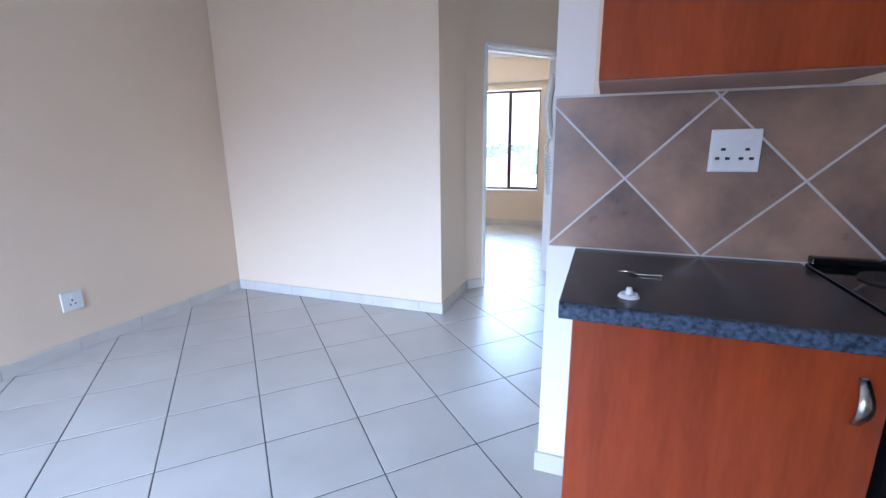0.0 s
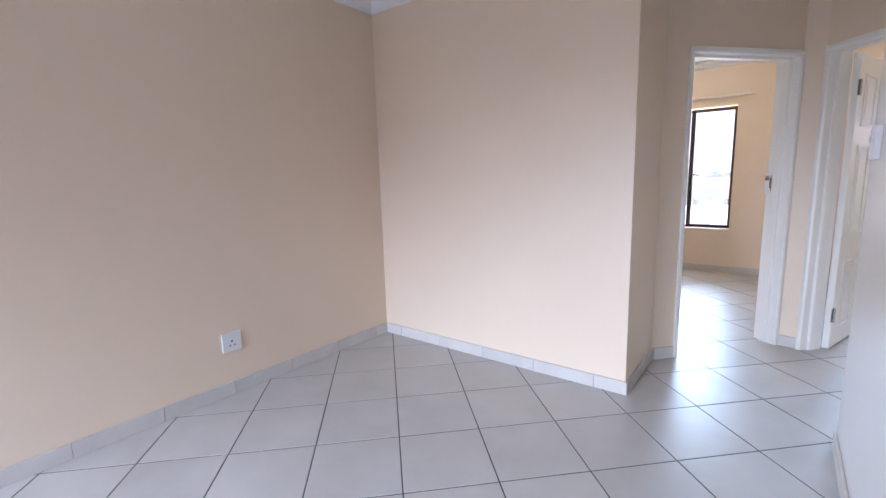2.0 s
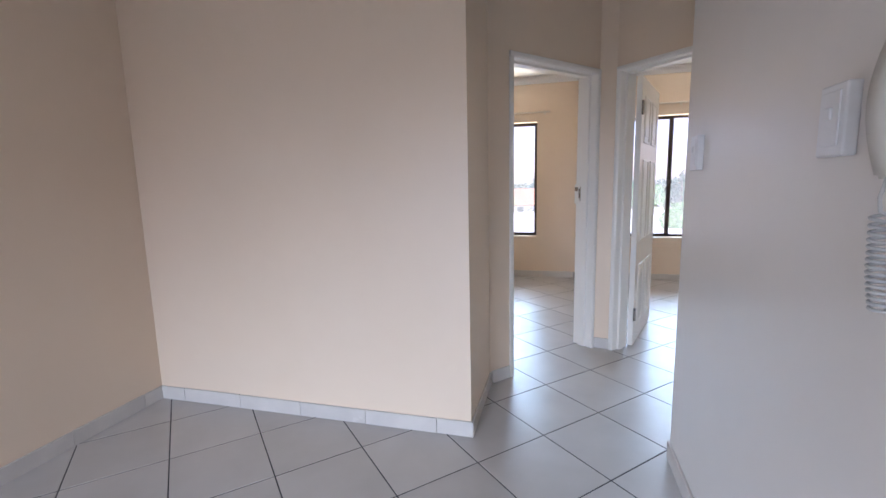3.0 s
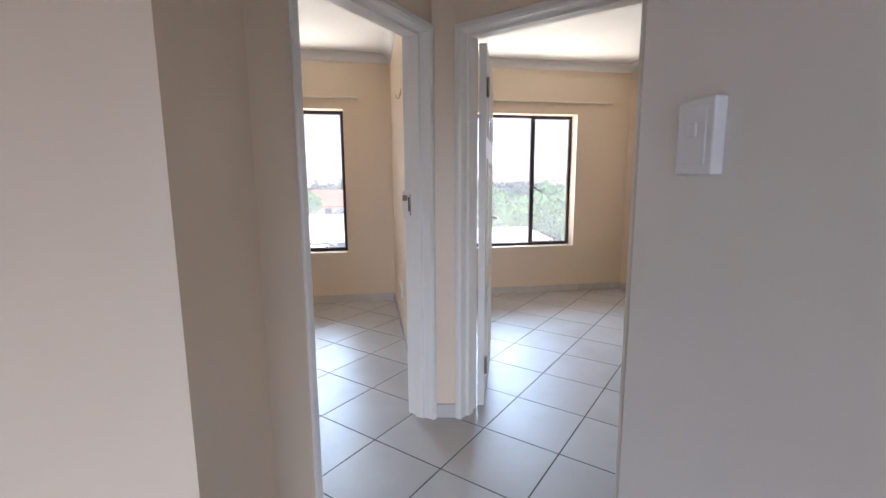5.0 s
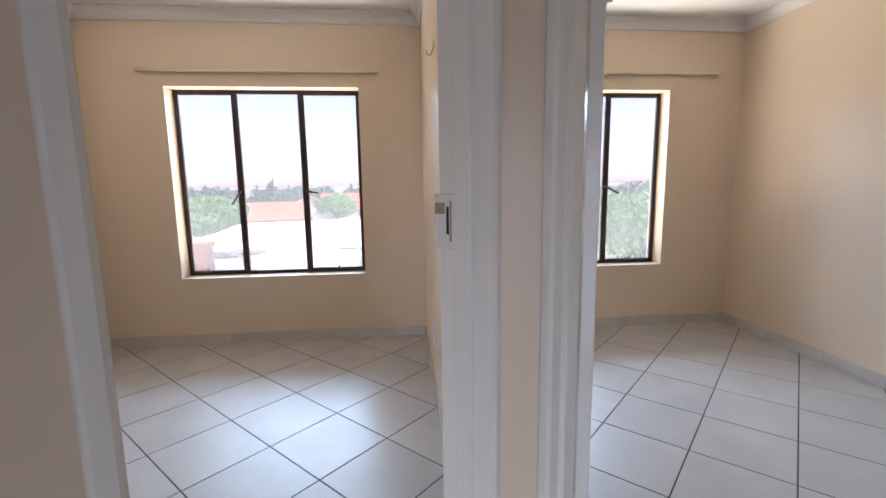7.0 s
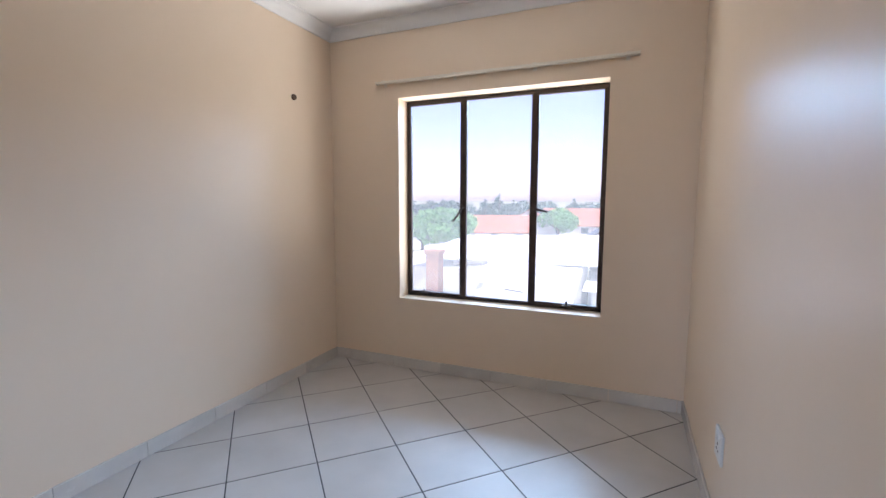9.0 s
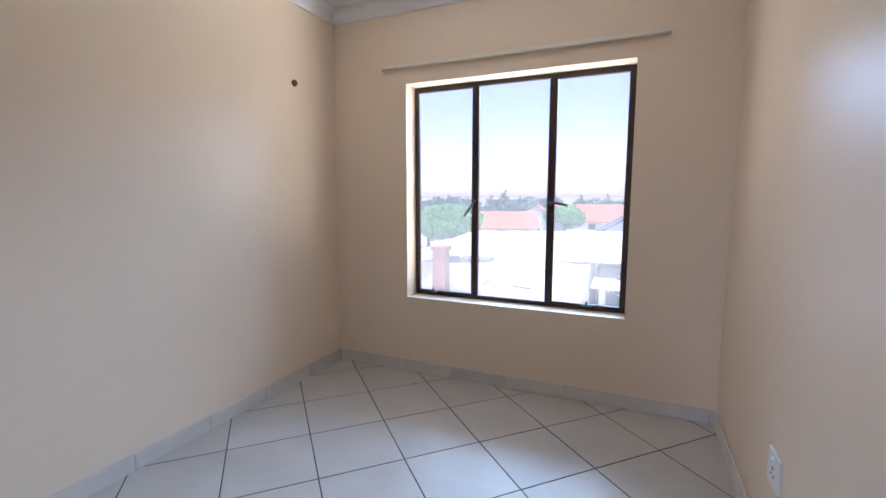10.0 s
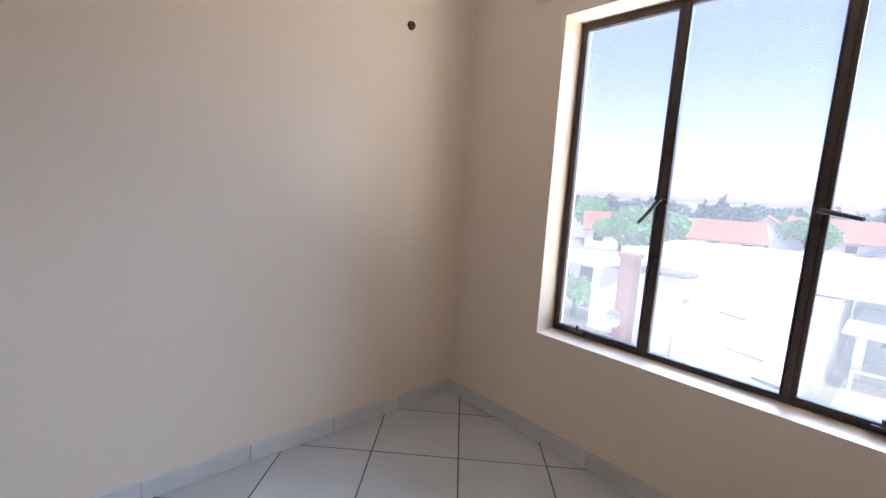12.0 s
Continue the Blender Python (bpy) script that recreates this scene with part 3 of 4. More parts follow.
wt = thing("worktop", (-0.072, YK, ZC - 0.036), "dark blue-black speckled laminate worktop with rounded edge", "worktop")
YF = KY - 0.05 - YK
t = bmesh.new()
box(t, (0, YF + 0.02, 0), (KX1 + 0.077, -0.002, 0.036))
part("surface", t, M_GRAN, wt)
t = bmesh.new()
pts = [(YF + 0.014 * (1 - math.sin(radians(a))), 0.022 + 0.014 * math.cos(radians(a))) for a in range(0, 91, 15)]
pts = [(YF + 0.02, 0.036)] + pts + [(YF, 0.004), (YF + 0.005, 0.0), (YF + 0.02, 0.0)]
lo = [t.verts.new((0, y, z)) for y, z in pts]
hi = [t.verts.new((KX1 + 0.077, y, z)) for y, z in pts]
t.faces.new(lo), t.faces.new(hi[::-1])
for i in range(len(pts)):
    t.faces.new((lo[i], lo[i - 1], hi[i - 1], hi[i]))
part("front_edge", t, M_NOSE, wt, "blue speckled rounded front edge")
t = bmesh.new()
rbox(t, (-0.002, YF + 0.016, 0.0), (-0.0002, -0.004, 0.035), 0.0005, 1)
part("end_band", t, M_NOSE, wt, "blue speckled edge band")

wallcab = thing("wall_cabinet", (-0.028, YK, 1.401), "glossy cherry veneer wall cabinet hung above the worktop", "cabinet")
t = bmesh.new()
box(t, (0, -0.29, 0.0), (0.60, -0.002, 0.72))
part("body", t, M_SIDE, wallcab, "brown board carcass")
t = bmesh.new()
rbox(t, (0.0, -0.312, 0.003), (0.60, -0.293, 0.718), 0.002)
cd = part("door", t, M_CHERRY, wallcab)
t = bmesh.new()
bow_handle(t, -0.05, 0.05)
hd = part("handle", t, M_CHROME, cd, "dark chrome bow handle", smooth=True)
hd.matrix_local = pose(0.565, -0.312, 0.11)

stove = thing("stove", (0.568, YK, 0), "black free-standing electric stove beside the cabinet", "stove")
t = bmesh.new()
rbox(t, (0, -0.58, 0.02), (0.50, -0.03, 0.895), 0.006)
part("body", t, M_BLACK, stove)
t = bmesh.new()
rbox(t, (-0.004, -0.60, 0.896), (0.504, -0.02, 0.912), 0.004)
part("hob", t, M_BLACK, stove)
t = bmesh.new()
rbox(t, (0.0, -0.05, 0.913), (0.50, -0.02, 0.935), 0.004)
part("upstand", t, M_BLACK, stove)
for x, y, r in ((0.13, -0.17, 0.07), (0.36, -0.17, 0.085), (0.13, -0.42, 0.085), (0.36, -0.42, 0.07)):
    t = bmesh.new()
    rod(t, (x, y, 0.912), (x, y, 0.919), r, 28)
    part("hotplate", t, M_DARK, stove)

# diamond-laid wall tiles above the worktop
DG, TX, TZ, TY = 0.475, 0.063, 1.143, 0.008
XT0, XT1, ZT0, ZT1 = -0.160, 1.9, 0.907, 1.394
t = bmesh.new()
box(t, (XT0 - 0.006, YK - TY + 0.002, ZT0), (XT1, YK - 0.0005, ZT1 + 0.008))
splash = structure("splashback", t, M_KGROUT, "brown wall tiles laid diagonally with pale grout", "splashback")
for i in range(-1, 9):
    for j in range(-2, 3):
        if (i + j) % 2 == 0:
            continue
        cx, cz = TX + i * DG / 2, TZ + j * DG / 2
        r = DG / 2 - 0.005
        t = bmesh.new()
        poly = [(cx - r, cz), (cx, cz - r), (cx + r, cz), (cx, cz + r)]
        lo = [t.verts.new((x, YK - TY, z)) for x, z in poly]
        hi = [t.verts.new((x, YK - 0.001, z)) for x, z in poly]
        t.faces.new(lo), t.faces.new(hi[::-1])
        for k in range(4):
            t.faces.new((lo[k], lo[k - 1], hi[k - 1], hi[k]))
        for co, no in (((XT0, 0, 0), (-1, 0, 0)), ((XT1, 0, 0), (1, 0, 0)), ((0, 0, ZT0 + 0.004), (0, 0, -1)), ((0, 0, ZT1), (0, 0, 1))):
            g = list(t.verts) + list(t.edges) + list(t.faces)
            res = bmesh.ops.bisect_plane(t, geom=g, plane_co=co, plane_no=no, clear_outer=True)
            ed = [e for e in res["geom_cut"] if isinstance(e, bmesh.types.BMEdge)]
            if ed:
                bmesh.ops.edgeloop_fill(t, edges=ed)
        if len(t.faces) >= 4:
            part("wall_tile", t, M_KTILE, splash)
        else:
            t.free()

d = thing("double_socket", (0.352, YK - TY, 1.228), "white double wall socket on the brown tiles", "socket")
t = bmesh.new()
plate(t, 0.128, 0.122)
part("face_plate", t, M_PLAST, d)
for x in (-0.03, 0.03):
    t = bmesh.new()
    rbox(t, (x - 0.009, -0.016, 0.028), (x + 0.009, -0.0105, 0.042), 0.002)
    part("rocker", t, M_PLAST, d)
    for dx, dz in ((0, 0.004), (-0.013, -0.022), (0.013, -0.022)):
        t = bmesh.new()
        rbox(t, (x + dx - 0.006, -0.0118, dz - 0.004), (x + dx + 0.006, -0.010, dz + 0.004), 0.0008, 1)
        part("pin_hole", t, M_DARK, d)
t = bmesh.new()
rod(t, (0, 0, 0), (0, 0, 0.008), 0.024, 20, 0.02)
rod(t, (0, 0, 0.008), (0, 0, 0.022), 0.009, 14, 0.006)
cap = part("plastic_cap", t, M_PLAST)
cap.matrix_world = pose(0.075, 1.431, ZC + 0.001)
tagged(cap, "small white plastic cap lying on the worktop", "cap")
t = bmesh.new()
tube(t, [(-0.05, 0.012, 0.003), (-0.02, 0.02, 0.003), (0.01, 0.012, 0.003), (-0.02, 0.004, 0.003), (0.0, -0.006, 0.003), (0.05, 0.0, 0.004), (0.056, -0.006, 0.004)], 0.0018, 6)
wire = part("wire_hook", t, M_CHROME, smooth=True)
wire.matrix_world = pose(0.107, 1.624, ZC + 0.001)
tagged(wire, "bent piece of metal wire lying on the worktop", "wire")

# ---- outside ----
ZG = -6.2
M_EARTH = mat("dry_grass", (0.30, 0.26, 0.17), 0.9, spots=(0.20, 0.21, 0.11), scale=0.08, amount=0.9, bump=0.3, bump_scale=2)
M_SHEET = mat("white_sheet_roof", (0.80, 0.79, 0.77), 0.5, spots=(0.70, 0.68, 0.65), scale=0.5, amount=0.6)
M_WHITE = mat("white_plaster_outside", (0.78, 0.76, 0.72), 0.8, spots=(0.66, 0.63, 0.58), scale=0.7, amount=0.6, bump=0.1)
M_TERRA = mat("terracotta_roof", (0.42, 0.14, 0.065), 0.8, spots=(0.34, 0.11, 0.05), scale=2, amount=0.7, bump=0.3, bump_scale=8)
M_SLATE = mat("grey_roof", (0.10, 0.10, 0.115), 0.7, spots=(0.075, 0.075, 0.08), scale=2, amount=0.7)
M_BRICK = mat("face_brick", (0.40, 0.19, 0.11), 0.85, spots=(0.27, 0.12, 0.07), scale=3, amount=0.8, bump=0.3, bump_scale=20)
M_PAVE = mat("yellow_paving", (0.52, 0.44, 0.28), 0.85, spots=(0.42, 0.35, 0.22), scale=0.8, amount=0.7)
M_LAP = mat("weathered_roof_lap", (0.20, 0.185, 0.17), 0.7, spots=(0.25, 0.24, 0.23), scale=2)
M_GLASSD = mat("dark_window_glass", (0.03, 0.035, 0.04), 0.1, spots=(0.05, 0.05, 0.05), scale=3)
M_LEAF = mat("bright_leaves", (0.18, 0.36, 0.08), 0.6, spots=(0.12, 0.26, 0.055), scale=0.8, amount=0.8, island=0.35)
M_LEAF2 = mat("dark_leaves", (0.065, 0.10, 0.065), 0.7, spots=(0.045, 0.07, 0.045), scale=0.5, amount=0.8, island=0.35)
M_BARK = mat("bark", (0.12, 0.085, 0.06), 0.9, spots=(0.07, 0.05, 0.035), scale=4, bump=0.4, bump_scale=12)

bm = bmesh.new()
rings = [0, 30, 90, 250, 700, 1800, 4000]
prev = None
for r in rings:
    cur = [bm.verts.new((r * math.cos(2 * math.pi * k / 32), 20 + r * math.sin(2 * math.pi * k / 32), ZG + (0 if r < 300 else (r - 300) * 0.004))) for k in range(32)] if r else [bm.verts.new((0, 20, ZG))]
    if prev is not None:
        for k in range(32):
            if len(prev) == 1:
                bm.faces.new((prev[0], cur[k], cur[(k + 1) % 32]))
            else:
                bm.faces.new((prev[k], cur[k], cur[(k + 1) % 32], prev[(k + 1) % 32]))
    prev = cur
structure("ground", bm, M_EARTH, "dry suburban ground reaching the horizon", "ground")

# the block's own storeys below the flat
bm = bmesh.new()
box(bm, (XW - 0.23, YS - 0.23, ZG - 0.1), (XK + 0.2, YN + 0.23, -0.142))
structure("wall_storeys_below", bm, M_WHITE, "plain plastered storeys of the block below", "wall")


def slab(bm, quad, th):
    """A sheet of that thickness hung under the four corners."""
    hi = [bm.verts.new(p) for p in quad]
    lo = [bm.verts.new((x, y, z - th)) for x, y, z in quad]
    bm.faces.new(hi), bm.faces.new(lo[::-1])
    for k in range(4):
        bm.faces.new((hi[k], lo[k], lo[(k + 1) % 4], hi[(k + 1) % 4]))


def between(quad, u, v):
    a, b, c, d = (Vector(p) for p in quad)
    return (a * (1 - u) + b * u) * (1 - v) + (d * (1 - u) + c * u) * v


# the neighbour with the large white sheet roof, in two wings
nb = thing("neighbour_house", (-4, 28, ZG), "low white house with a large glaring white sheet roof", "house")
inv = nb.matrix_world.inverted()


def local(bm):
    bmesh.ops.transform(bm, matrix=inv, verts=bm.verts)
    return bm


near = ((-5.3, 17.5, -4.5), (-2.9, 17.0, -4.6), (-3.2, 31.2, -2.7), (-9.3, 29.6, -1.8))
far = ((-12.9, 27.6, -1.9), (12.0, 37.5, -3.1), (12.0, 47.5, -1.35), (-12.6, 37.5, -1.3))
for quad in (near, far):
    t = bmesh.new()
    slab(t, quad, 0.12)
    part("roof", local(t), M_SHEET, nb, "white-painted metal sheeting")
for u0, u1, v in ((0.42, 0.70, 0.40), (0.66, 0.96, 0.30), (0.40, 0.97, 0.12), (0.3, 0.5, 0.62)):
    t = bmesh.new()
    a, b = between(near, u0, v), between(near, u1, v)
    up = Vector((0, 0, 0.06))
    s = (b - a).normalized().cross(Vector((0, 0, 1))).normalized() * 0.05
    slab(t, [a - s + up, b - s + up, b + s + up, a + s + up], 0.06)
    part("roof_lap", local(t), M_LAP, nb, "grey lapped joint of the sheeting")
for lo, hi in (((-5.4, 18.0, ZG), (-3.3, 28.2, -4.75)), ((-13.6, 28.4, ZG), (-3.3, 36.5, -2.6)), ((-3.2, 36.0, ZG), (11.5, 46.5, -3.4))):
    t = bmesh.new()
    box(t, lo, hi)
    part("wall", local(t), M_WHITE, nb)
# veranda on the courtyard
t = bmesh.new()
slab(t, ((-2.9, 32.2, -3.75), (4.6, 32.2, -3.75), (4.6, 36.1, -3.45), (-2.9, 36.1, -3.45)), 0.35)
part("veranda_roof", local(t), M_SHEET, nb)
for x in (-2.7, -0.6, 1.6, 4.3):
    t = bmesh.new()
    box(t, (x, 32.3, ZG), (x + 0.35, 32.7, -4.1))
    part("post", local(t), M_WHITE, nb)
for x in (-2.0, 0.6, 2.9):
    t = bmesh.new()
    rbox(t, (x, 35.93, ZG + 0.9), (x + 1.3, 36.02, ZG + 2.1), 0.02)
    part("window", local(t), M_GLASSD, nb, "dark glazed window under the veranda")
t = bmesh.new()
slab(t, ((-3.0, 29.3, -3.55), (1.0, 29.9, -3.75), (0.8, 32.0, -3.55), (-3.0, 31.4, -3.35)), 0.06)
part("awning", local(t), M_SHEET, nb, "white sheet awning")
t = bmesh.new()
rod(t, (-1.5, 31.5, -3.3), (-1.3, 31.5, -1.6), 0.09, 12)
rod(t, (-1.5, 31.5, -3.4), (-1.5, 31.5, -3.0), 0.22, 12)
part("flue_pipe", local(t), M_LAP, nb, "grey metal flue pipe")
t = bmesh.new()
box(t, (-2.8, 20, ZG), (9, 32, ZG + 0.03))
pv = structure("pavement", t, M_PAVE, "sunlit yellow courtyard paving", "pavement")
yw = thing("yard_wall", (-2.4, 26, ZG), "low white yard wall with a rail", "wall")
t = bmesh.new()
box(t, (0, 0, 0), (6.5, 0.22, 1.1))
box(t, (0, -7, 0), (0.22, 0, 1.1))
part("wall", t, M_WHITE, yw)
t = bmesh.new()
rod(t, (0.1, 0.1, 2.0), (6.4, 0.1, 2.2), 0.05, 8)
rod(t, (0.1, 0.1, 1.1), (0.1, 0.1, 2.0), 0.05, 8)
part("rail", t, M_SHEET, yw)

# brick chimney, white chimney, dishes
ch = thing("brick_chimney", (-10.9, 27.0, ZG), "tall orange face-brick chimney against a white wall", "chimney")
t = bmesh.new()
rbox(t, (-0.38, -0.38, 0), (0.38, 0.38, 4.55), 0.02)
part("stack", t, M_BRICK, ch)
t = bmesh.new()
rbox(t, (-0.47, -0.47, 4.55), (0.47, 0.47, 4.8), 0.02)
part("crown", t, M_BRICK, ch)
wc = thing("white_chimney", (-7.9, 24.6, ZG), "white plastered chimney with a wide cap", "chimney")
t = bmesh.new()
profile(t, [(-0.45, -0.35), (0.45, -0.35), (0.45, 0.35), (-0.45, 0.35)], 1.0, 3.2)
box(t, (-0.33, -0.3, 3.2), (0.33, 0.3, 4.45))
part("stack", t, M_WHITE, wc)
t = bmesh.new()
rbox(t, (-0.75, -0.5, 4.45), (0.75, 0.5, 4.62), 0.03)
part("cap", t, M_LAP, wc, "grey slab cap")


def dish(at):
    d = thing("satellite_dish", at, "white satellite dish on a wall bracket", "satellite dish", group="satellite dishes by the chimney")
    t = bmesh.new()
    rows = []
    for i in range(5):
        r = 0.38 * i / 4
        rows.append([t.verts.new((r * math.cos(2 * math.pi * k / 20), 0.22 * (r / 0.38) ** 2 * -1, r * 1.1 * math.sin(2 * math.pi * k / 20))) for k in range(20)] if i else [t.verts.new((0, 0, 0))])
    for a, b in zip(rows, rows[1:]):
        for k in range(20):
            t.faces.new((a[0], b[k], b[(k + 1) % 20]) if len(a) == 1 else (a[k], b[k], b[(k + 1) % 20], a[(k + 1) % 20]))
    bmesh.ops.solidify(t, geom=t.faces, thickness=0.02)
    part("reflector", t, M_WHITE, d)
    t = bmesh.new()
    rod(t, (0, 0.0, -0.35), (0, -0.5, 0.05), 0.018, 8)
    rod(t, (0, -0.5, 0.0), (0, -0.5, 0.12), 0.04, 8)
    part("feed_arm", t, M_LAP, d)
    t = bmesh.new()
    rod(t, (0, 0.02, 0), (0, 0.5, -0.2), 0.03, 8)
    rod(t, (0, 0.5, -0.2), (0, 0.5, at[2] * -1 + ZG), 0.03, 8)
    part("bracket", t, M_LAP, d)


dish((-10.2, 24.6, -4.15))
dish((-10.3, 24.4, -5.3))


def house(at, turn, w, d, wall_h, rise, roof, label):
    """A small gabled house: x along the ridge."""
    h = thing("house", pose(*at, 0, 0, turn), label, "house", group="houses of the neighbourhood")
    t = bmesh.new()
    pr = [(-d / 2, 0), (d / 2, 0), (d / 2, wall_h), (0, wall_h + rise - 0.1), (-d / 2, wall_h)]
    a = [t.verts.new((-w / 2, y, z)) for y, z in pr]
    b = [t.verts.new((w / 2, y, z)) for y, z in pr]
    t.faces.new(a), t.faces.new(b[::-1])
    for k in range(5):
        t.faces.new((a[k], a[k - 1], b[k - 1], b[k]))
    part("wall", t, M_WHITE, h)
    for s in (-1, 1):
        t = bmesh.new()
        e = 0.5
        slab(t, ((-w / 2 - e, s * (d / 2 + e), wall_h - 0.15), (w / 2 + e, s * (d / 2 + e), wall_h - 0.15), (w / 2 + e, 0, wall_h + rise), (-w / 2 - e, 0, wall_h + rise)), 0.15)
        part("roof", t, roof, h)
    for k in range(3):
        t = bmesh.new()
        x = -w / 2 + w * (k + 0.5) / 3
        box(t, (x - 0.7, -d / 2 - 0.04, 1.0), (x + 0.7, -d / 2 + 0.02, 2.2))
        part("window", t, M_GLASSD, h)
    for s in (-1, 1):
        t = bmesh.new()
        box(t, (s * w / 2 - 0.04, -0.8, 1.0), (s * w / 2 + 0.04, 0.8, 2.2))
        part("window", t, M_GLASSD, h)


house((-23.0, 80, ZG), 20, 12, 9, 2.6, 2.6, M_TERRA, "white house with an orange tiled roof")
house((-19.5, 95, ZG), 100, 13, 10, 2.8, 3.4, M_TERRA, "white gabled house with an orange tiled roof")
house((-9.5, 105, ZG), 5, 17, 9, 2.8, 3.4, M_TERRA, "long house with an orange tiled roof")
house((-1.0, 66, ZG), 92, 12, 9.5, 2.9, 3.0, M_SLATE, "house with a dark grey gabled roof")
house((2.0, 92, ZG), 80, 12, 10, 2.8, 3.6, M_TERRA, "white gabled house behind the grey roof")
house((-33.0, 72, ZG), 30, 11, 9, 2.8, 2.4, M_TERRA, "small white house with a pink tiled roof")
house((-20.5, 38, ZG), 10, 7, 6, 2.7, 0.4, M_SHEET, "white outbuilding with a flat roof")
house((5.5, 30.5, ZG), 8, 8, 6, 4.2, 0.3, M_SHEET, "tall white flat-roofed building")


def leaf_crown(blobs, n, size, seed):
    """Many small leaf clumps scattered over uneven lobes."""
    rng = random.Random(seed)
    verts, faces = [], []
    vol = [b[3] ** 2 for b in blobs]
    for _ in range(n):
        cx, cy, cz, r, flat = rng.choices(blobs, vol)[0]
        while True:
            v = Vector((rng.uniform(-1, 1), rng.uniform(-1, 1), rng.uniform(-1, 1)))
            if 0.3 < v.length < 1:
                break
        v = v.normalized() * (0.55 + 0.45 * rng.random() ** 0.5) * (1 + 0.18 * noise.noise(v * 2.3 + Vector((cx, cy, cz))))
        c = Vector((cx + v.x * r, cy + v.y * r, cz + v.z * r * flat))
        q = Euler((rng.uniform(0, 6.28), rng.uniform(0, 6.28), rng.uniform(0, 6.28))).to_matrix()
        s = size * rng.uniform(0.6, 1.4)
        k = len(verts)
        for p in ((-s, 0, 0), (0, -s * 0.55, s * 0.12), (s, 0, 0), (0, s * 0.55, s * 0.12)):
            verts.append(c + q @ Vector(p))
        faces.append((k, k + 1, k + 2, k + 3))
    d = bpy.data.meshes.new("crown")
    d.from_pydata(verts, [], faces)
    return d


def tree(at, height, spread, leaves, label, seed, n=2200, size=0.22, conifer=False):
    rng = random.Random(seed)
    d = thing("tree", at, label, "tree")
    t = bmesh.new()
    rod(t, (0, 0, -0.1), (0, 0, height * 0.45), spread * 0.08, 9, spread * 0.05)
    blobs = []
    if conifer:
        rod(t, (0, 0, height * 0.45), (0, 0, height * 0.97), spread * 0.05, 8, 0.02)
        for k in range(14):
            f = k / 13
            r = spread * (1 - f) ** 0.8 * rng.uniform(0.55, 0.95)
            a = rng.uniform(0, 6.28)
            z = height * (0.2 + 0.78 * f)
            e = (math.cos(a) * r * 0.6, math.sin(a) * r * 0.6, z)
            rod(t, (0, 0, z - 0.3), e, 0.06, 6, 0.02)
            blobs.append((*e, max(0.25, r * 0.6), 0.4))
    else:
        for k in range(9):
            a = 6.28 * k / 9 + rng.uniform(-0.3, 0.3)
            r = spread * rng.uniform(0.3, 0.65)
            e = (math.cos(a) * r, math.sin(a) * r, height * rng.uniform(0.5, 0.82))
            rod(t, (0, 0, height * 0.35), e, spread * 0.035, 7, 0.03)
            blobs.append((*e, spread * rng.uniform(0.32, 0.5), 0.75))
        blobs.append((0, 0, height * 0.84, spread * 0.42, 0.7))
    part("trunk", t, M_BARK, d)
    cr = leaf_crown(blobs, n, size, seed)
    cr.materials.append(leaves)
    ob = new("crown", cr)
    ob.parent = d
    ob["label"] = "dense uneven leaf crown"


tree((-22.3, 56, ZG), 6.6, 4.6, M_LEAF, "broad bright green garden tree", 1, 3000, 0.3)
tree((-26.5, 58, ZG), 5.8, 3.6, M_LEAF, "bright green garden tree", 2, 1800, 0.3)
tree((-12.8, 88, ZG), 6.3, 4.2, M_LEAF, "round bright green garden tree", 3, 2200, 0.32)
tree((6.0, 84, ZG), 6.4, 5.2, M_LEAF, "spreading bright green tree", 4, 2200, 0.35)
tree((11.5, 82, ZG), 6.6, 5.0, M_LEAF, "spreading bright green tree", 5, 2000, 0.35)
tree((-15.2, 29.5, ZG), 2.6, 1.9, M_LEAF, "low bright green shrub by the wall", 6, 1400, 0.14)
tree((-39.0, 74, ZG), 7.4, 4.5, M_LEAF, "leafy green tree beside a house", 7, 1800, 0.35)
tree((9.6, 37.5, ZG), 7.2, 3.4, M_LEAF, "bright green tree with an airy crown", 8, 2600, 0.22)
tree((13.4, 35.5, ZG), 7.6, 3.8, M_LEAF, "bright green tree with an airy crown", 9, 3000, 0.22)
tree((16.5, 32.5, ZG), 6.6, 3.6, M_LEAF, "bright green tree with an airy crown", 10, 2600, 0.22)
tree((20.5, 38.0, ZG), 7.6, 4.2, M_LEAF, "bright green tree with an airy crown", 11, 2400, 0.25)
for k, (x, y, h, s) in enumerate(((-38.6, 140, 10.2, 6.5), (-44, 142, 8.6, 5), (-33.5, 138, 8.2, 4), (0.2, 125, 10.0, 6), (14, 122, 10.6, 6), (-17, 150, 8.6, 4.5), (-9, 150, 8.8, 4), (-68, 135, 9.4, 6), (-58, 140, 8.6, 5), (28, 120, 9.8, 6))):
    tree((x, y, ZG), h, s, M_LEAF2, "dark conifer standing above the roofs", 20 + k, 1500, 0.5, True)
# far woods
rng = random.Random(5)
blobs = []
for k in range(260):
    a = radians(rng.uniform(38, 142))
    r = rng.uniform(190, 330)
    blobs.append((r * math.cos(a), 5 + r * math.sin(a), ZG + rng.uniform(1.5, 5.2), rng.uniform(3.5, 7), 0.6))
cr = leaf_crown(blobs, 16000, 1.1, 77)
cr.materials.append(M_LEAF2)
tagged(new("far_woods", cr), "hazy dark belt of far suburban trees", "trees", kind="stuff")

# ---- floor tiles ----
P, G = 0.4107, 0.006



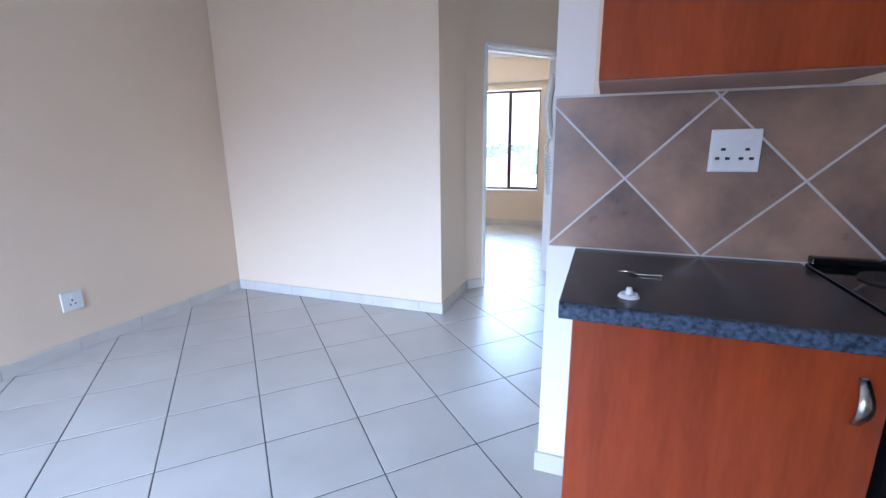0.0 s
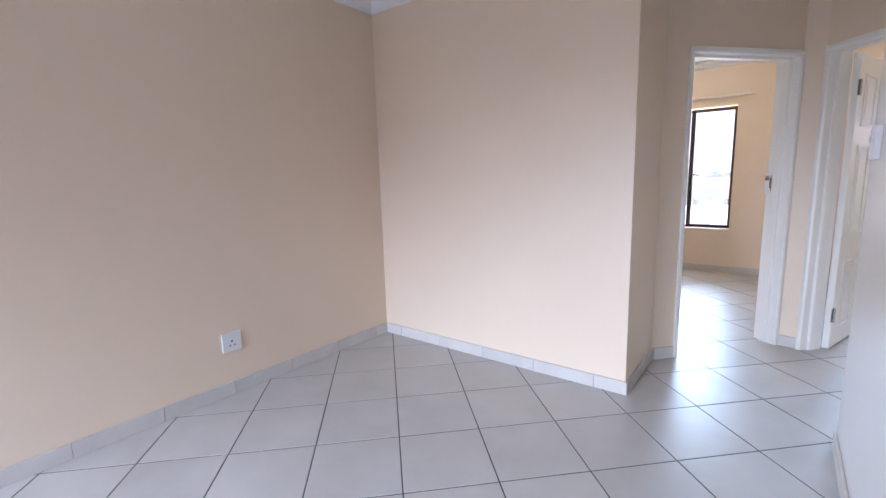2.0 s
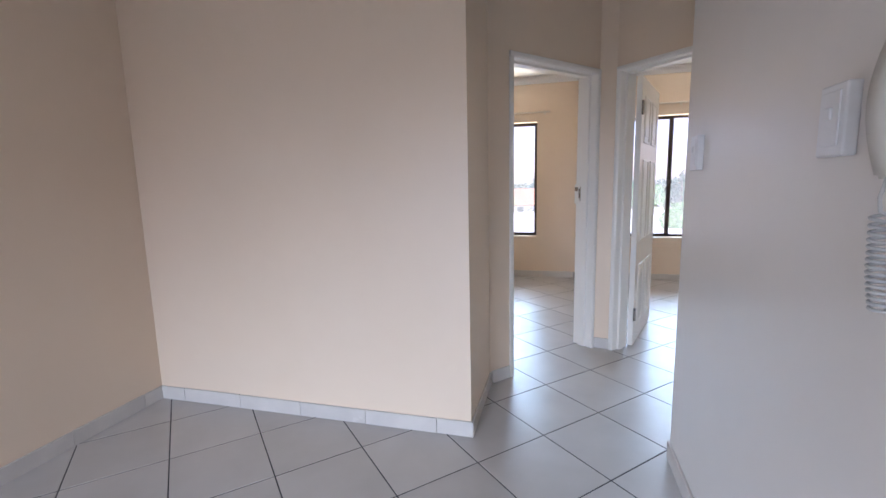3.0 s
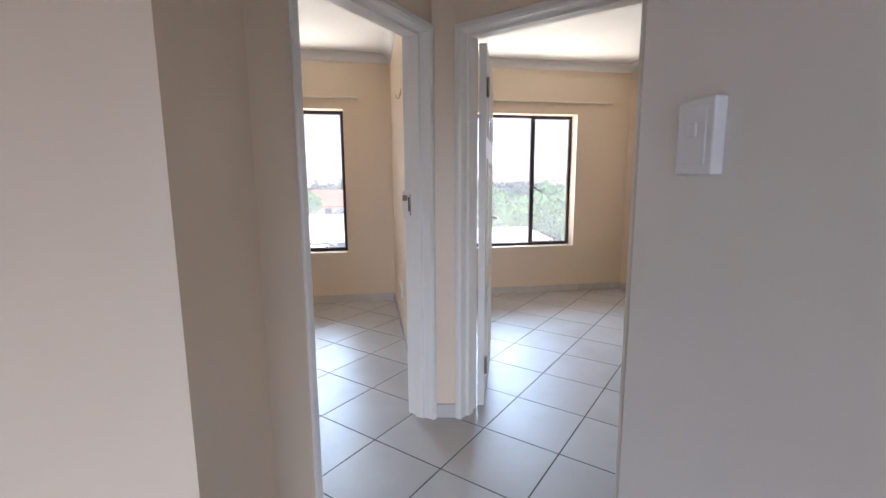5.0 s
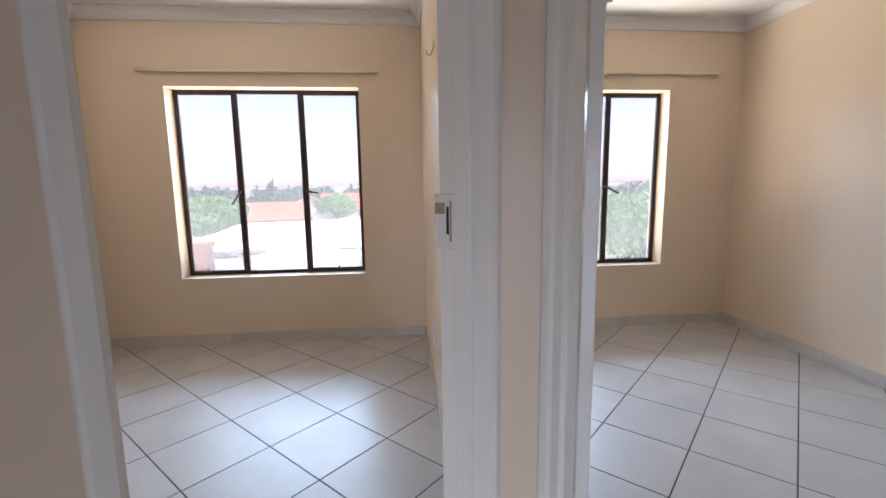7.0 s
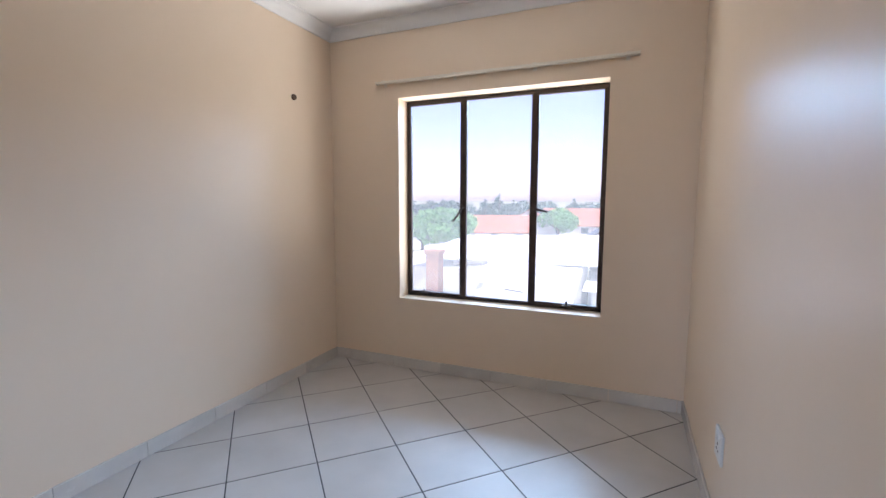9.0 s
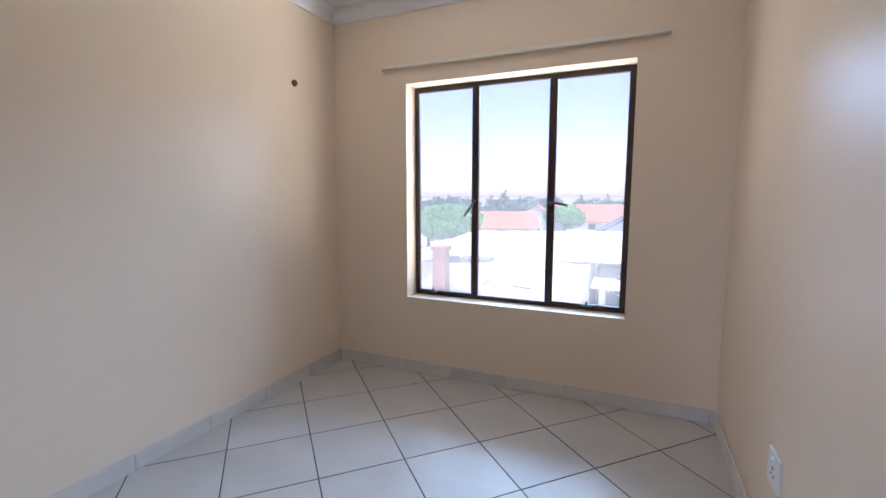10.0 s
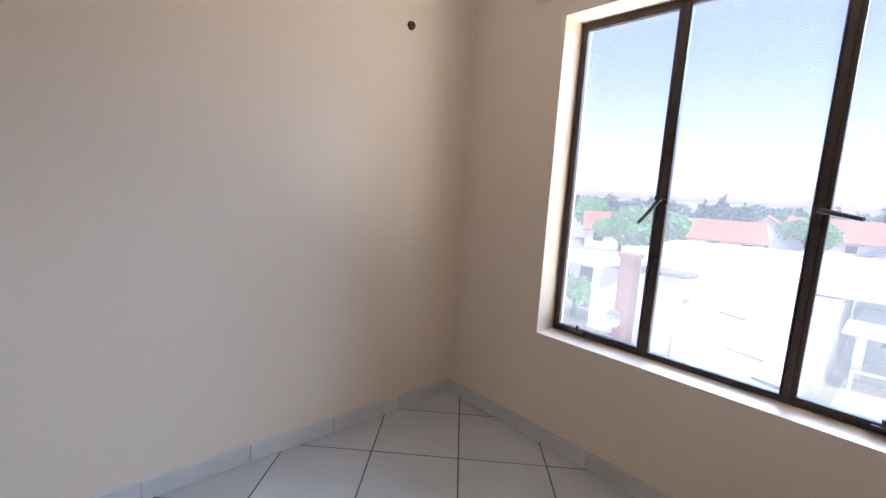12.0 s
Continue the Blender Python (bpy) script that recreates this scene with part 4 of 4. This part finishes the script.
LAID = Matrix.Translation((-1.3079, 2.2546, 0)) @ Matrix.Rotation(radians(45.604), 4, "Z")  # one square grid runs through all the rooms


def tile_bm(u, v):
    t = bmesh.new()
    box(t, (u + G / 2, v + G / 2, -0.008), (u + P - G / 2, v + P - G / 2, 0))
    bmesh.ops.bevel(t, geom=[e for e in t.edges if all(c.co.z > -0.001 for c in e.verts)], offset=0.0011, segments=1, affect="EDGES")
    return t


def lay(SLANT, planes):
    """Tiles of the one slanting grid inside a region bounded by (a, b, c), a x + b y < c; tiles on a border are cut."""
    t = tile_bm(0, 0)
    bmesh.ops.translate(t, verts=t.verts, vec=(-P / 2, -P / 2, 0))
    bmesh.ops.transform(t, matrix=SLANT.to_3x3().to_4x4(), verts=t.verts)
    full = mesh_of("floor_tile", t, M_TILE)
    for i in range(-20, 24):
        for j in range(-20, 24):
            u, v = i * P, j * P
            corners = [SLANT @ Vector((u + a * P, v + b * P, 0)) for a in (0, 1) for b in (0, 1)]
            d = [max(a * c.x + b * c.y - k for c in corners) for a, b, k in planes]
            n = [min(a * c.x + b * c.y - k for c in corners) for a, b, k in planes]
            if max(n) > -0.02:
                continue
            mid = Matrix.Translation(SLANT @ Vector((u + P / 2, v + P / 2, 0)))
            data = full
            if max(d) > 0:
                t = tile_bm(u, v)
                bmesh.ops.transform(t, matrix=SLANT, verts=t.verts)
                for a, b, k in planes:
                    s = math.hypot(a, b)
                    res = bmesh.ops.bisect_plane(t, geom=list(t.verts) + list(t.edges) + list(t.faces), plane_co=(a * k / s / s, b * k / s / s, 0), plane_no=(a, b, 0), clear_outer=True)
                    ed = [e for e in res["geom_cut"] if isinstance(e, bmesh.types.BMEdge)]
                    if ed:
                        bmesh.ops.edgeloop_fill(t, edges=ed)
                if len(t.faces) < 4:
                    t.free()
                    continue
                bmesh.ops.transform(t, matrix=mid.inverted(), verts=t.verts)
                data = mesh_of("floor_tile", t, M_TILE)
            ob = new("floor_tile", data)
            ob.parent = floor
            ob.matrix_basis = mid @ pose(0, 0, random.uniform(-0.0004, 0.0), random.uniform(-0.05, 0.05), random.uniform(-0.05, 0.05))


lay(LAID, [(-1, 0, -XW + 0.05), (1, 0, XE + 0.05), (0, -1, 1.2), (0, 1, YN + 0.05)])


def lay_far(SLANT, x0, x1, y0, y1, bm):
    """Tiles of the same grid in the part of the room behind the start of the walk, cut to the rectangle."""
    for i in range(-24, 24):
        for j in range(-24, 24):
            u, v = i * P, j * P
            c = [SLANT @ Vector((u + a * P, v + b * P, 0)) for a in (0, 1) for b in (0, 1)]
            if max(p.x for p in c) < x0 + 0.02 or min(p.x for p in c) > x1 - 0.02 or max(p.y for p in c) < y0 + 0.02 or min(p.y for p in c) > y1 - 0.02:
                continue
            t = bmesh.new()
            box(t, (u + G / 2, v + G / 2, -0.006), (u + P - G / 2, v + P - G / 2, 0))
            bmesh.ops.transform(t, matrix=SLANT, verts=t.verts)
            for co, no in (((x0, 0, 0), (-1, 0, 0)), ((x1, 0, 0), (1, 0, 0)), ((0, y0, 0), (0, -1, 0)), ((0, y1, 0), (0, 1, 0))):
                bmesh.ops.bisect_plane(t, geom=list(t.verts) + list(t.edges) + list(t.faces), plane_co=co, plane_no=no, clear_outer=True)
            me = bpy.data.meshes.new("far_tile")
            t.to_mesh(me)
            t.free()
            bm.from_mesh(me)
            bpy.data.meshes.remove(me)


far = bmesh.new()
lay_far(LAID, XW + 0.003, XK - 0.003, YS + 0.003, -1.2 - G, far)
lay_far(LAID, XE + 0.05 + G, XK - 0.003, -1.2, YK - 0.003, far)
rest = part("floor_tiles", far, M_TILE, floor)
rest.matrix_world = Matrix()
